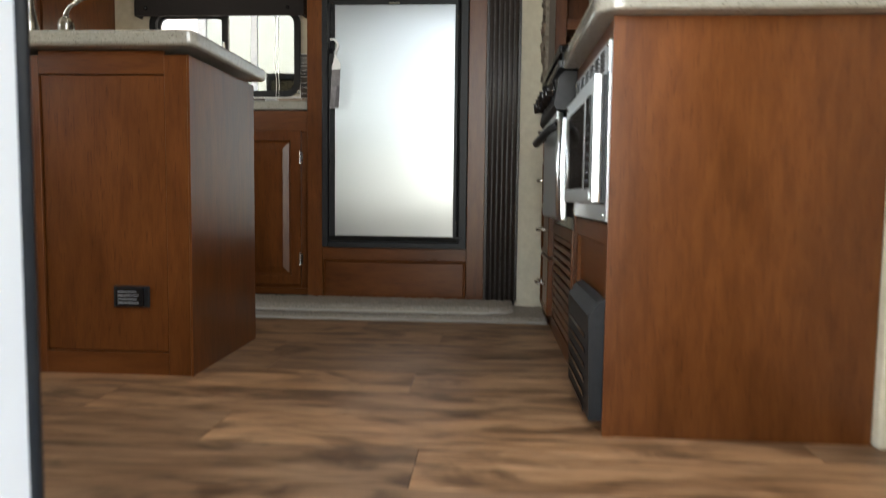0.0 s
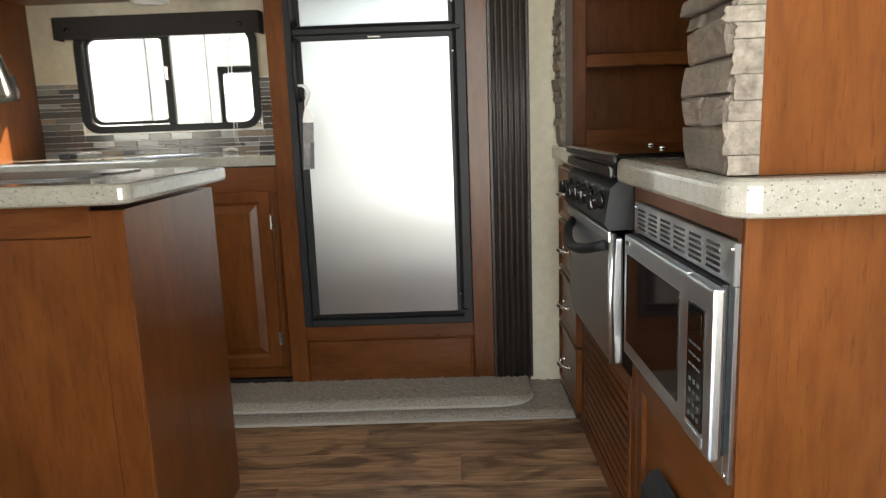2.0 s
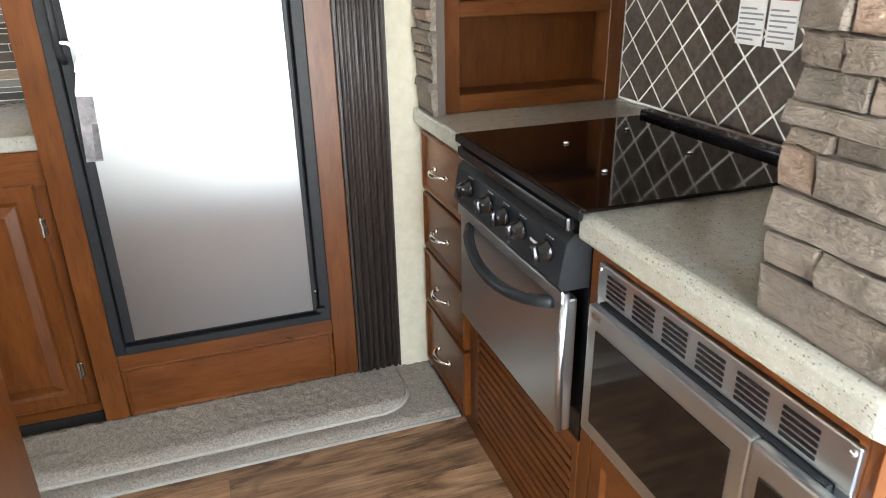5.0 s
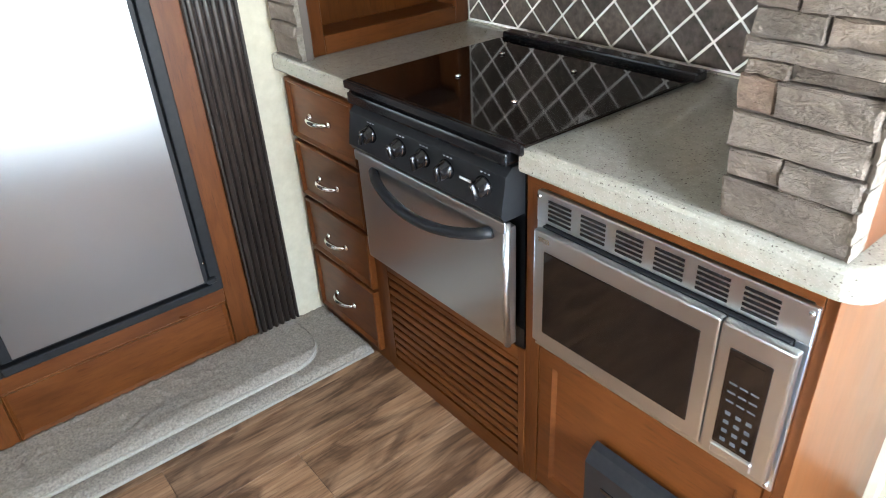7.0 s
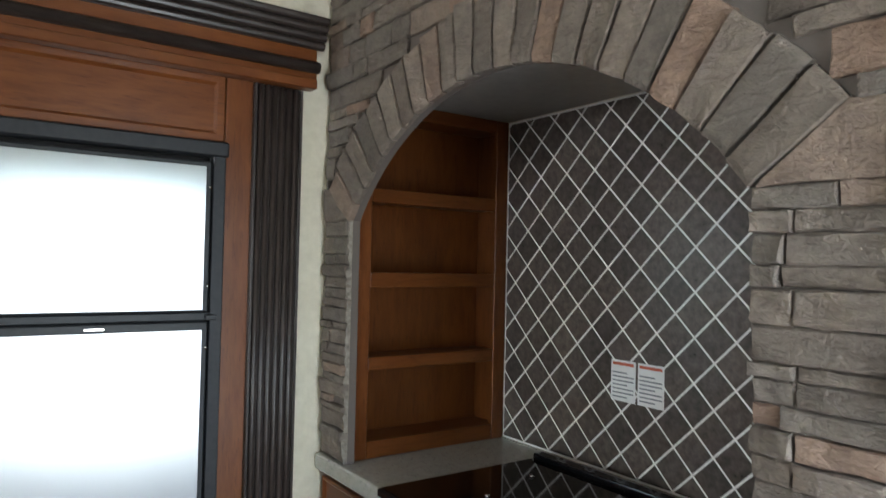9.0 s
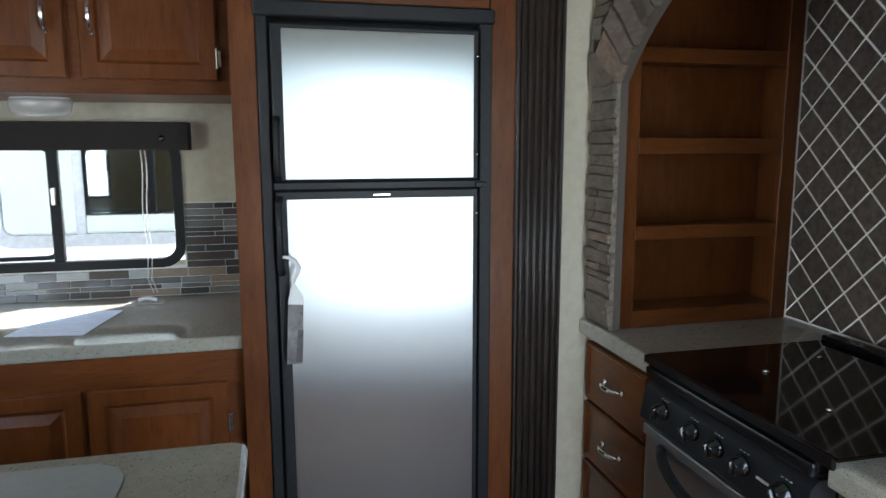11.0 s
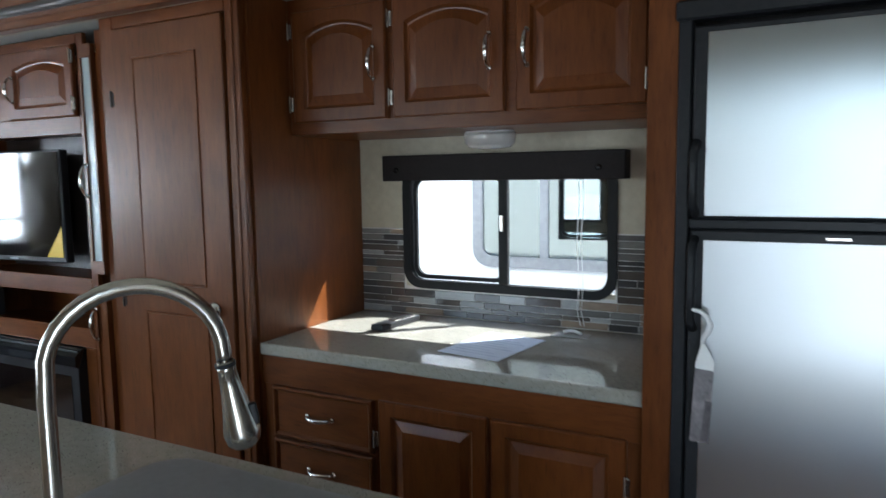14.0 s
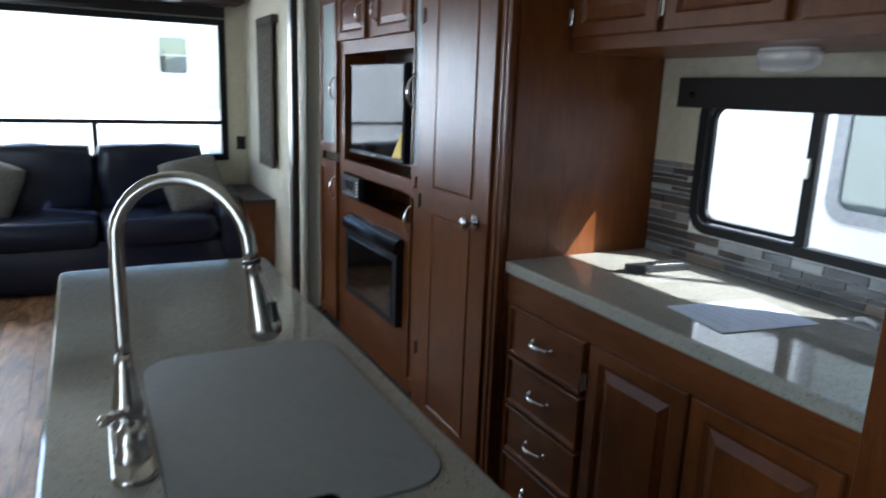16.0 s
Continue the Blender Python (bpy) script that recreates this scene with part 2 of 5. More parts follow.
def plank_mat():
    m, nt, p = shader("vinyl_plank", (0.2, 0.13, 0.08), 0.5, 0.0, 0.35)
    v = coords(nt, (0.9, 7, 7))
    g = noise_tex(nt, v, 4.5, 8, 0.62, 0.7)
    v2 = coords(nt, (1.6, 4.5, 4.5))
    cl = noise_tex(nt, v2, 2.2, 4, 0.55, 1.2)
    c = ramp(nt, g, ((0.26, (0.125, 0.064, 0.034)), (0.46, (0.335, 0.196, 0.108)), (0.72, (0.53, 0.345, 0.210))))
    c2 = ramp(nt, cl, ((0.36, (0.40, 0.37, 0.35)), (0.50, (0.92, 0.91, 0.90)), (0.66, (1.08, 1.06, 1.04))))
    streak = noise_tex(nt, coords(nt, (1.6, 42, 42)), 3.0, 6, 0.65, 0.5)
    c3 = ramp(nt, streak, ((0.34, (0.58, 0.55, 0.53)), (0.50, (1.0, 1.0, 1.0)), (0.72, (1.14, 1.12, 1.09))))
    oi = nt.nodes.new("ShaderNodeObjectInfo")
    t = ramp(nt, oi.outputs["Random"], ((0, (0.70, 0.69, 0.69)), (0.5, (0.93, 0.89, 0.85)), (1, (1.12, 1.04, 0.95))))
    c = blend(nt, 1.0, blend(nt, 1.0, c, c2, "MULTIPLY"), c3, "MULTIPLY")
    nt.links.new(blend(nt, 1.0, c, t, "MULTIPLY"), p.inputs["Base Color"])
    rough_map(nt, p, g, 0.40, 0.58)
    relief(nt, p, g, 0.12, 0.001)
    return m


plank_wood = plank_mat()


def mosaic_mat():
    m, nt, p = shader("glass_mosaic", (0.3, 0.28, 0.26), 0.14)
    oi = nt.nodes.new("ShaderNodeObjectInfo")
    t = ramp(nt, oi.outputs["Random"], ((0.0, (0.075, 0.072, 0.072)), (0.22, (0.16, 0.155, 0.15)), (0.38, (0.42, 0.43, 0.43)), (0.55, (0.24, 0.235, 0.225)), (0.7, (0.33, 0.26, 0.20)), (0.82, (0.10, 0.085, 0.075)), (1.0, (0.52, 0.52, 0.50))))
    t.node.color_ramp.interpolation = "CONSTANT"
    n = noise_tex(nt, coords(nt, (8, 8, 50)), 4, 4)
    c = ramp(nt, n, ((0.3, (0.8, 0.8, 0.8)), (0.7, (1.05, 1.05, 1.05))))
    nt.links.new(blend(nt, 1.0, t, c, "MULTIPLY"), p.inputs["Base Color"])
    return m


mosaic = mosaic_mat()

# ---- building helpers ----
OFF = {}


def thing(name, base, label, category, group="", kind="", shift=(0, 0, 0)):
    """An Empty at base, under which parts are laid in world coordinates; shift moves the whole thing."""
    e = new(name)
    e.empty_display_size = 0.1
    e.location = Vector(base) + Vector(shift)
    OFF[e] = Vector(base)
    return tagged(e, label, category, group, kind)


def part(name, bm, material, parent=None, label=""):
    """One mesh object out of a bmesh in world coordinates, under its parent."""
    off = OFF[parent] if parent else Vector((0, 0, 0))
    bm.transform(Matrix.Translation(-off))
    bmesh.ops.recalc_face_normals(bm, faces=bm.faces)
    me = bpy.data.meshes.new(name)
    bm.to_mesh(me)
    bm.free()
    me.materials.append(material)
    ob = new(name, me)
    ob.parent = parent
    OFF[ob] = off
    if label:
        ob["label"] = label
    return ob


def solid(name, bm, material, label="", category="", group="", kind=""):
    return tagged(part(name, bm, material), label, category, group, kind)


def smooth(ob):
    for poly in ob.data.polygons:
        poly.use_smooth = True
    return ob


def box(x0, x1, y0, y1, z0, z1, bevel=0.0, seg=1, bm=None):
    own = bmesh.new()
    bmesh.ops.create_cube(own, size=1)
    own.transform(Matrix.Translation(((x0 + x1) / 2, (y0 + y1) / 2, (z0 + z1) / 2)) @ Matrix.Diagonal((x1 - x0, y1 - y0, z1 - z0, 1)))
    if bevel:
        bmesh.ops.bevel(own, geom=own.edges[:], offset=bevel, segments=seg, profile=0.6, affect="EDGES")
    if bm is None:
        return own
    join(bm, own)
    return bm


def join(bm, other):
    me = bpy.data.meshes.new("tmp")
    other.to_mesh(me)
    other.free()
    bm.from_mesh(me)
    bpy.data.meshes.remove(me)
    return bm


def loft(loops, cap_first=True, cap_last=True, bm=None):
    """Skin between loops of equally many points."""
    bm = bm or bmesh.new()
    rows = [[bm.verts.new(p) for p in loop] for loop in loops]
    n = len(rows[0])
    for a, b in zip(rows, rows[1:]):
        for i in range(n):
            bm.faces.new((a[i], a[(i + 1) % n], b[(i + 1) % n], b[i]))
    if cap_first:
        bm.faces.new(rows[0][::-1])
    if cap_last:
        bm.faces.new(rows[-1])
    return bm


def tube(points, radius, n=10, bm=None, closed=True):
    """A round bar along points; radius is one number or one for each point."""
    pts = [Vector(p) for p in points]
    rads = radius if isinstance(radius, (list, tuple)) else [radius] * len(pts)
    loops, side = [], None
    for i, p in enumerate(pts):
        t = (pts[min(i + 1, len(pts) - 1)] - pts[max(i - 1, 0)]).normalized()
        if side is None:
            side = t.orthogonal().normalized()
        side = (side - t * side.dot(t)).normalized()
        up = t.cross(side)
        loops.append([p + rads[i] * (math.cos(a) * side + math.sin(a) * up) for a in (2 * math.pi * k / n for k in range(n))])
    return loft(loops, closed, closed, bm)


def lathe(profile, centre, n=24, axis="z", bm=None):
    """Spin (radius, height) pairs about an axis through centre."""
    loops = []
    for r, h in profile:
        ring = []
        for k in range(n):
            a = 2 * math.pi * k / n
            c, s = max(r, 1e-4) * math.cos(a), max(r, 1e-4) * math.sin(a)
            v = {"z": (c, s, h), "y": (c, h, s), "x": (h, c, s)}[axis]
            ring.append(Vector(centre) + Vector(v))
        loops.append(ring)
    return loft(loops, True, True, bm)


def arch_loop(w, h, ins, y, arch=0.0, n=12):
    """A door-shaped loop in the plane y: inset by ins, its top bowed by arch."""
    pts = [(ins, y, ins), (w - ins, y, ins)]
    for k in range(n + 1):
        u = 1 - k / n
        x = ins + u * (w - 2 * ins)
        pts.append((x, y, h - ins - arch * (2 * u - 1) ** 2))
    return pts


FACE_Y = Matrix.Identity(4)
FACE_X = Matrix.Rotation(radians(-90), 4, "Z")


def door_bm(w, h, stile=0.05, thick=0.02, arch=0.0, raised=True):
    """A framed door that faces -y, with its lower left front corner near the origin."""
    e = 0.004
    loops = [arch_loop(w, h, 0, 0), arch_loop(w, h, 0, -thick + e), arch_loop(w, h, e, -thick),
             arch_loop(w, h, stile - 0.008, -thick, arch), arch_loop(w, h, stile, -thick + 0.009, arch)]
    if raised:
        loops += [arch_loop(w, h, stile + 0.005, -thick + 0.010, arch), arch_loop(w, h, stile + 0.030, -thick + 0.001, arch), arch_loop(w, h, stile + 0.032, -thick, arch)]
    return loft(loops)


def put(bm, x, y, z, facing=FACE_Y):
    bm.transform(Matrix.Translation((x, y, z)) @ facing)
    return bm


def pull_bm(length=0.095, upright=False):
    """A bow-shaped bar handle that faces -y, centred on the origin."""
    pts = []
    for k in range(13):
        u = k / 12 * 2 - 1
        pts.append((u * length / 2, -0.004 - 0.026 * (1 - u * u) ** 0.6, 0))
    r = [0.0058 + 0.0022 * math.sin(math.pi * k / 12) ** 2 for k in range(13)]
    bm = tube(pts, r, 8)
    for s in (-1, 1):
        lathe([(0.009, 0.0), (0.009, -0.004), (0.005, -0.008)], (s * length / 2, 0, 0), 10, "y", bm)
    if upright:
        bm.transform(Matrix.Rotation(radians(90), 4, "Y"))
    return bm


def hinge_bm():
    bm = box(-0.006, 0.006, -0.004, 0, -0.024, 0.024, 0.002)
    tube([(-0.007, -0.005, -0.028), (-0.007, -0.005, 0.028)], 0.004, 8, bm)
    return bm


def cabinet_door(parent, x, y, z, w, h, facing=FACE_Y, arch=0.0, handle=None, hinges=None, material=None, raised=True, stile=0.05):
    d = part("door", put(door_bm(w, h, stile, 0.02, arch, raised), x, y, z, facing), material or wood_z, parent)
    local = Matrix.Translation((x, y, z)) @ facing
    if handle:
        hx, hz, up = handle
        b = pull_bm(0.095, up)
        b.transform(local @ Matrix.Translation((hx, -0.02, hz)))
        smooth(part("handle", b, chrome, d, "chrome bow handle"))
    if hinges is not None:
        for hz in (h * 0.17, h * 0.83):
            b = hinge_bm()
            b.transform(local @ Matrix.Translation((hinges, -0.019, hz)))
            part("hinge", b, nickel, d, "small nickel hinge")
    return d


def bars(parent, name, rows, x, y, z, facing, material):
    """Lines of unreadable print as thin bars: (u, v, width, height) on a face."""
    for u, v, w, h in rows:
        part(name, put(box(u, u + w, -0.0006, 0.0004, v, v + h), x, y, z, facing), material, parent)

# ---- the shell of the trailer ----
CEIL, NEAR, FAR, REAR, CROSS = 2.60, 1.455, 3.93, -5.0, 2.045
DOOR_L, DOOR_R, DOOR_TOP = 0.853, 1.575, 1.93
SLIDE_L, SLIDE_R, SLIDE_BACK, SLIDE_TOP = -3.16, 1.36, 4.56, 2.03

ground = solid("ground", box(-60, 60, -60, 60, -0.95, -0.75), ground_mat, "pale worn concrete lot outside the trailer", "ground", kind="structure")
floor = solid("floor", box(REAR - 0.05, CROSS + 0.05, NEAR - 0.055, FAR + 0.05, -0.08, -0.004), shader("floor_base", (0.06, 0.04, 0.028), 0.8)[0], "brown vinyl plank floor with weathered wood grain", "floor", kind="structure")
solid("slide_floor", box(SLIDE_L - 0.02, SLIDE_R + 0.02, FAR + 0.05, SLIDE_BACK + 0.04, -0.06, 0.03), dark_inside, "raised floor under the slide-out", "floor", kind="structure")

DW_X0, DW_X1, DW_Z0, DW_Z1 = -3.00, -1.10, 0.92, 1.74
bm = box(REAR - 0.05, DW_X0, NEAR - 0.055, NEAR, -0.004, CEIL)
box(DW_X1, DOOR_L, NEAR - 0.055, NEAR, -0.004, CEIL, bm=bm)
box(DW_X0, DW_X1, NEAR - 0.055, NEAR, -0.004, DW_Z0, bm=bm)
box(DW_X0, DW_X1, NEAR - 0.055, NEAR, DW_Z1, CEIL, bm=bm)
box(DOOR_R, CROSS + 0.05, NEAR - 0.055, NEAR, -0.004, CEIL, bm=bm)
box(DOOR_L, DOOR_R, NEAR - 0.055, NEAR, DOOR_TOP, CEIL, bm=bm)
solid("wall_entry", bm, cream, "cream panelled side wall with the entry opening", "wall", kind="structure")
solid("wall_cross", box(CROSS, CROSS + 0.05, NEAR, FAR + 0.05, -0.004, CEIL), cream, "cream cross wall behind the range", "wall", kind="structure")
solid("wall_slide_side", box(SLIDE_R - 0.02, CROSS, FAR - 0.02, FAR + 0.05, -0.004, CEIL), cream, "cream side wall between fridge and range", "wall", kind="structure")
solid("wall_lounge_side", box(REAR, SLIDE_L, FAR + 0.05, FAR + 0.10, -0.004, CEIL), cream, "cream side wall of the lounge", "wall", kind="structure")
solid("wall_over_slide", box(SLIDE_L, SLIDE_R - 0.02, FAR - 0.05, FAR, 2.0, CEIL), cream, "cream wall above the slide-out opening", "wall", kind="structure")
WIN_X0, WIN_X1, WIN_Z0, WIN_Z1 = -0.585, 0.206, 1.035, 1.468
bm = box(SLIDE_L, WIN_X0, SLIDE_BACK, SLIDE_BACK + 0.014, 0.03, SLIDE_TOP)
box(WIN_X1, SLIDE_R, SLIDE_BACK, SLIDE_BACK + 0.014, 0.03, SLIDE_TOP, bm=bm)
box(WIN_X0, WIN_X1, SLIDE_BACK, SLIDE_BACK + 0.014, 0.03, WIN_Z0, bm=bm)
box(WIN_X0, WIN_X1, SLIDE_BACK, SLIDE_BACK + 0.014, WIN_Z1, SLIDE_TOP, bm=bm)
solid("wall_slide_back", bm, cream, "cream back wall of the slide-out behind the buffet", "wall", kind="structure")
solid("wall_slide_end", box(SLIDE_R, SLIDE_R + 0.04, FAR + 0.05, SLIDE_BACK + 0.04, 0.0, SLIDE_TOP), cream, "cream end wall of the slide-out", "wall", kind="structure")
solid("wall_slide_end_rear", box(SLIDE_L - 0.04, SLIDE_L, FAR + 0.05, SLIDE_BACK + 0.04, 0.0, SLIDE_TOP), cream, "cream end wall of the slide-out by the lounge", "wall", kind="structure")
solid("ceiling_slide", box(SLIDE_L - 0.04, SLIDE_R + 0.04, FAR, SLIDE_BACK + 0.04, SLIDE_TOP, SLIDE_TOP + 0.05), grey_soffit, "pale ceiling of the slide-out", "ceiling", kind="structure")
solid("ceiling", box(REAR - 0.05, CROSS + 0.05, NEAR - 0.055, FAR + 0.05, CEIL, CEIL + 0.06), ceiling_mat, "cream ceiling panels", "ceiling", kind="structure")
RW_Y0, RW_Y1, RW_Z0, RW_Z1 = 1.82, 3.80, 0.83, 1.93
bm = box(REAR - 0.05, REAR, NEAR, RW_Y0, -0.004, CEIL)
box(REAR - 0.05, REAR, RW_Y1, FAR + 0.10, -0.004, CEIL, bm=bm)
box(REAR - 0.05, REAR, RW_Y0, RW_Y1, -0.004, RW_Z0, bm=bm)
box(REAR - 0.05, REAR, RW_Y0, RW_Y1, RW_Z1, CEIL, bm=bm)
solid("wall_rear", bm, cream, "cream rear wall with the wide lounge window", "wall", kind="structure")

# side window out of view, assumed and placed for the fill lamp
side_win = thing("unseen_window_3", (-2.05, NEAR, DW_Z0), "unseen black-framed side window, added to light the interior", "window", kind="structure")
for xa, xb, za, zb in ((DW_X0, DW_X1, DW_Z0, DW_Z0 + 0.03), (DW_X0, DW_X1, DW_Z1 - 0.03, DW_Z1), (DW_X0, DW_X0 + 0.03, DW_Z0 + 0.0305, DW_Z1 - 0.0305), (DW_X1 - 0.03, DW_X1, DW_Z0 + 0.0305, DW_Z1 - 0.0305), (-2.07, -2.03, DW_Z0 + 0.0305, DW_Z1 - 0.0305)):
    part("window_frame", box(xa, xb, NEAR - 0.04, NEAR + 0.012, za, zb, 0.003), shader("side_window_frame", (0.013, 0.013, 0.014), 0.35)[0], side_win)

# entry door frame: aluminium jamb with a black bulb seal
frame_thing = thing("door_1", (DOOR_L, NEAR, 0), "open entry doorway with white painted aluminium jamb and black rubber seal", "doorway", kind="structure")
for xa, xb, xs in ((DOOR_L - 0.012, DOOR_L + 0.004, DOOR_L + 0.006), (DOOR_R - 0.004, DOOR_R + 0.012, DOOR_R - 0.006)):
    part("jamb", box(xa, xb, NEAR - 0.085, NEAR + 0.004, -0.01, DOOR_TOP, 0.002), white_gel, frame_thing, "glossy white painted aluminium jamb")
    smooth(part("seal", tube([(xs, NEAR - 0.004, -0.005), (xs, NEAR - 0.004, DOOR_TOP - 0.01)], 0.0055, 10), black_plastic, frame_thing, "black rubber bulb seal"))
part("head", box(DOOR_L + 0.004, DOOR_R - 0.004, NEAR - 0.085, NEAR + 0.004, DOOR_TOP - 0.012, DOOR_TOP + 0.004), aluminium, frame_thing)
part("sill", box(DOOR_L + 0.004, DOOR_R - 0.004, NEAR - 0.08, NEAR - 0.004, -0.012, 0.003, 0.002), aluminium, frame_thing)

# outer skin of the slide-out
bm = box(SLIDE_L - 0.04, WIN_X0, SLIDE_BACK + 0.0145, SLIDE_BACK + 0.02, -0.1, 2.2)
box(WIN_X1, SLIDE_R + 0.04, SLIDE_BACK + 0.0145, SLIDE_BACK + 0.02, -0.1, 2.2, bm=bm)
box(WIN_X0, WIN_X1, SLIDE_BACK + 0.0145, SLIDE_BACK + 0.02, -0.1, WIN_Z0, bm=bm)
box(WIN_X0, WIN_X1, SLIDE_BACK + 0.0145, SLIDE_BACK + 0.02, WIN_Z1, 2.2, bm=bm)
solid("wall_slide_outside", bm, white_gel, "white outer skin of the slide-out", "wall", kind="structure")

# roof shell so that the trailer throws its own shade outside
solid("roof", box(REAR - 0.1, 5.0, NEAR - 0.09, FAR + 0.1, CEIL + 0.061, CEIL + 0.16, 0.02), white_gel, "white trailer roof", "roof", kind="structure")

# fluted crown and fascia over the slide-out
fascia = thing("trim_1", (SLIDE_L, 3.84, 2.0), "cherry fascia with black fluted crown over the slide-out", "crown moulding", kind="structure")
part("board", box(SLIDE_L - 0.06, 1.37, 3.835, 3.875, 1.985, 2.155, 0.002), wood_x, fascia)
prof = []
for k in range(4):
    z0 = 2.098 + 0.022 * k
    depth = 0.012 + 0.010 * k
    prof += [(-depth, z0), (-depth - 0.007, z0 + 0.004), (-depth - 0.009, z0 + 0.011), (-depth - 0.006, z0 + 0.018), (-depth + 0.002, z0 + 0.0215)]
prof += [(0.0, 2.192), (0.0, 2.098)]
part("crown", loft([[(x, 3.833 + a, b) for a, b in prof] for x in (SLIDE_L - 0.08, 1.385)]), espresso_x, fascia, "black fluted crown strip")
smooth(part("bead", tube([(SLIDE_L - 0.06, 3.826, 2.045), (1.372, 3.826, 2.045)], 0.017, 14), espresso_x, fascia, "glossy black half-round bead"))
part("lower_strip", box(SLIDE_L - 0.06, 1.37, 3.828, 3.8345, 1.985, 2.012, 0.002), wood_x, fascia)
part("bracket", box(-1.016, -1.004, 3.80, 3.834, 2.02, 2.085, 0.003), cream, fascia, "small cream clip over the bead")

# slide-out end trim by the lounge
trim = thing("trim_2", (SLIDE_L - 0.05, 3.9, 0), "tall silver and black edge trim of the slide-out", "trim", kind="structure")
part("silver_strip", box(SLIDE_L - 0.16, SLIDE_L - 0.06, 3.90, 3.928, 0, 2.0, 0.006, 2), aluminium, trim)
part("black_strip", box(SLIDE_L - 0.055, SLIDE_L - 0.02, 3.885, 3.928, 0, 2.0, 0.006, 2), espresso, trim)

# carpet: lower strip up to the slide-out and a loose flap with a rounded end
def carpet_bm(x0, x1, y0, y1, z0, top, corner=0.0, lump=0.006):
    own = bmesh.new()
    nx, ny = int((x1 - x0) / 0.008), int((y1 - y0) / 0.008)
    grid = []
    for j in range(ny + 1):
        row = []
        for i in range(nx + 1):
            u, v = i / nx, j / ny
            x, y = x0 + u * (x1 - x0), y0 + v * (y1 - y0)
            if corner and x > x1 - corner:
                k = (x - (x1 - corner)) / corner
                y = max(y, y0 + corner * (1 - math.sqrt(max(0.0, 1 - k * k))))
            edge = min(1.0, (y - y0) / 0.03 + 0.15)
            z = z0 + (top - z0) * (edge ** 0.5) + random.uniform(-1, 1) * lump * 0.5 + lump * 0.35 * noise.noise((x * 60, y * 60, top * 50))
            row.append(own.verts.new((x, y, z)))
        grid.append(row)
    for a, b in zip(grid, grid[1:]):
        for i in range(nx):
            own.faces.new((a[i], a[i + 1], b[i + 1], b[i]))
    rim = [e for e in own.edges if e.is_boundary]
    ext = bmesh.ops.extrude_edge_only(own, edges=rim)
    for v in ext["geom"]:
        if isinstance(v, bmesh.types.BMVert):
            v.co.z = z0 - 0.001
    return own


lower = thing("carpet", (0.0, 3.65, 0), "grey-beige carpet strip along the raised slide-out floor", "carpet", kind="structure")
smooth(part("pile", carpet_bm(-3.16, 1.455, 3.598, 3.935, 0.002, 0.022), carpet_mat, lower))
smooth(part("edge", tube([(-3.16, 3.598, 0.006), (1.455, 3.598, 0.006)], 0.006, 8), carpet_edge, lower))
flap = thing("carpet_flap", (0.0, 3.7, 0.02), "loose grey-beige carpet flap with rounded corner below the fridge", "carpet", kind="structure")
smooth(part("pile", carpet_bm(-3.1, 1.325, 3.66, 3.885, 0.024, 0.052, 0.10, 0.007), carpet_mat, flap))
rim = [(-3.1, 3.659, 0.028), (1.225, 3.659, 0.028)] + [(1.225 + 0.10 * math.sin(a), 3.76 - 0.10 * math.cos(a), 0.03) for a in (radians(9 * k) for k in range(1, 11))]
smooth(part("binding", tube(rim, 0.0065, 8), carpet_edge, flap, "stitched pale carpet edge"))

# ---- refrigerator wall ----
YF = 3.88
cab = thing("fridge_cabinet", (0.81, YF, 0.03), "cherry wood surround around the refrigerator", "cabinet", shift=(-0.012, 0.004, 0))
part("stile", box(0.44, 0.507, YF, YF + 0.03, 0.046, 1.99, 0.002), wood_z, cab)
part("stile", box(1.138, 1.2125, YF, YF + 0.03, 0.046, 1.99, 0.002), wood_z, cab)
part("side_panel", box(0.44, 0.455, YF + 0.03, SLIDE_BACK - 0.002, 0.046, 1.99), wood_z, cab)
part("lower_rail", box(0.5075, 1.1375, YF + 0.001, YF + 0.03, 0.2155, 0.2695, 0.001), wood_x, cab)
low = put(door_bm(0.628, 0.168, 0.013, 0.021, 0, False), 0.508, YF + 0.022, 0.047)
part("lower_panel", low, wood_x, cab)
up = put(door_bm(0.628, 0.186, 0.03, 0.022, 0, False), 0.508, YF + 0.022, 1.806)
part("upper_panel", up, wood_x, cab)
part("back", box(0.456, 1.188, YF + 0.05, YF + 0.06, 0.05, 1.99), dark_inside, cab)

pil = thing("pilaster", (1.26, YF, 0.03), "dark espresso fluted pilaster beside the refrigerator", "pilaster", shift=(0.011, 0.004, 0))
part("board", box(1.190, 1.334, YF - 0.005, YF + 0.04, 0.05, 1.984, 0.002), espresso, pil)
for xa, xb in ((1.190, 1.1975), (1.3265, 1.334)):
    part("edge_strip", box(xa, xb, YF - 0.015, YF - 0.0055, 0.05, 1.984, 0.001), espresso, pil)
reed = [(0.0145 * math.cos(radians(30 * k)) * 0.62, -0.0055 - 0.0105 * math.sin(radians(30 * k))) for k in range(7)]
for k in range(6):
    xc = 1.2095 + 0.021 * k
    smooth(part("reed", loft([[(xc + u, YF + v, z) for u, v in reed] for z in (0.05, 1.984)]), espresso, pil))

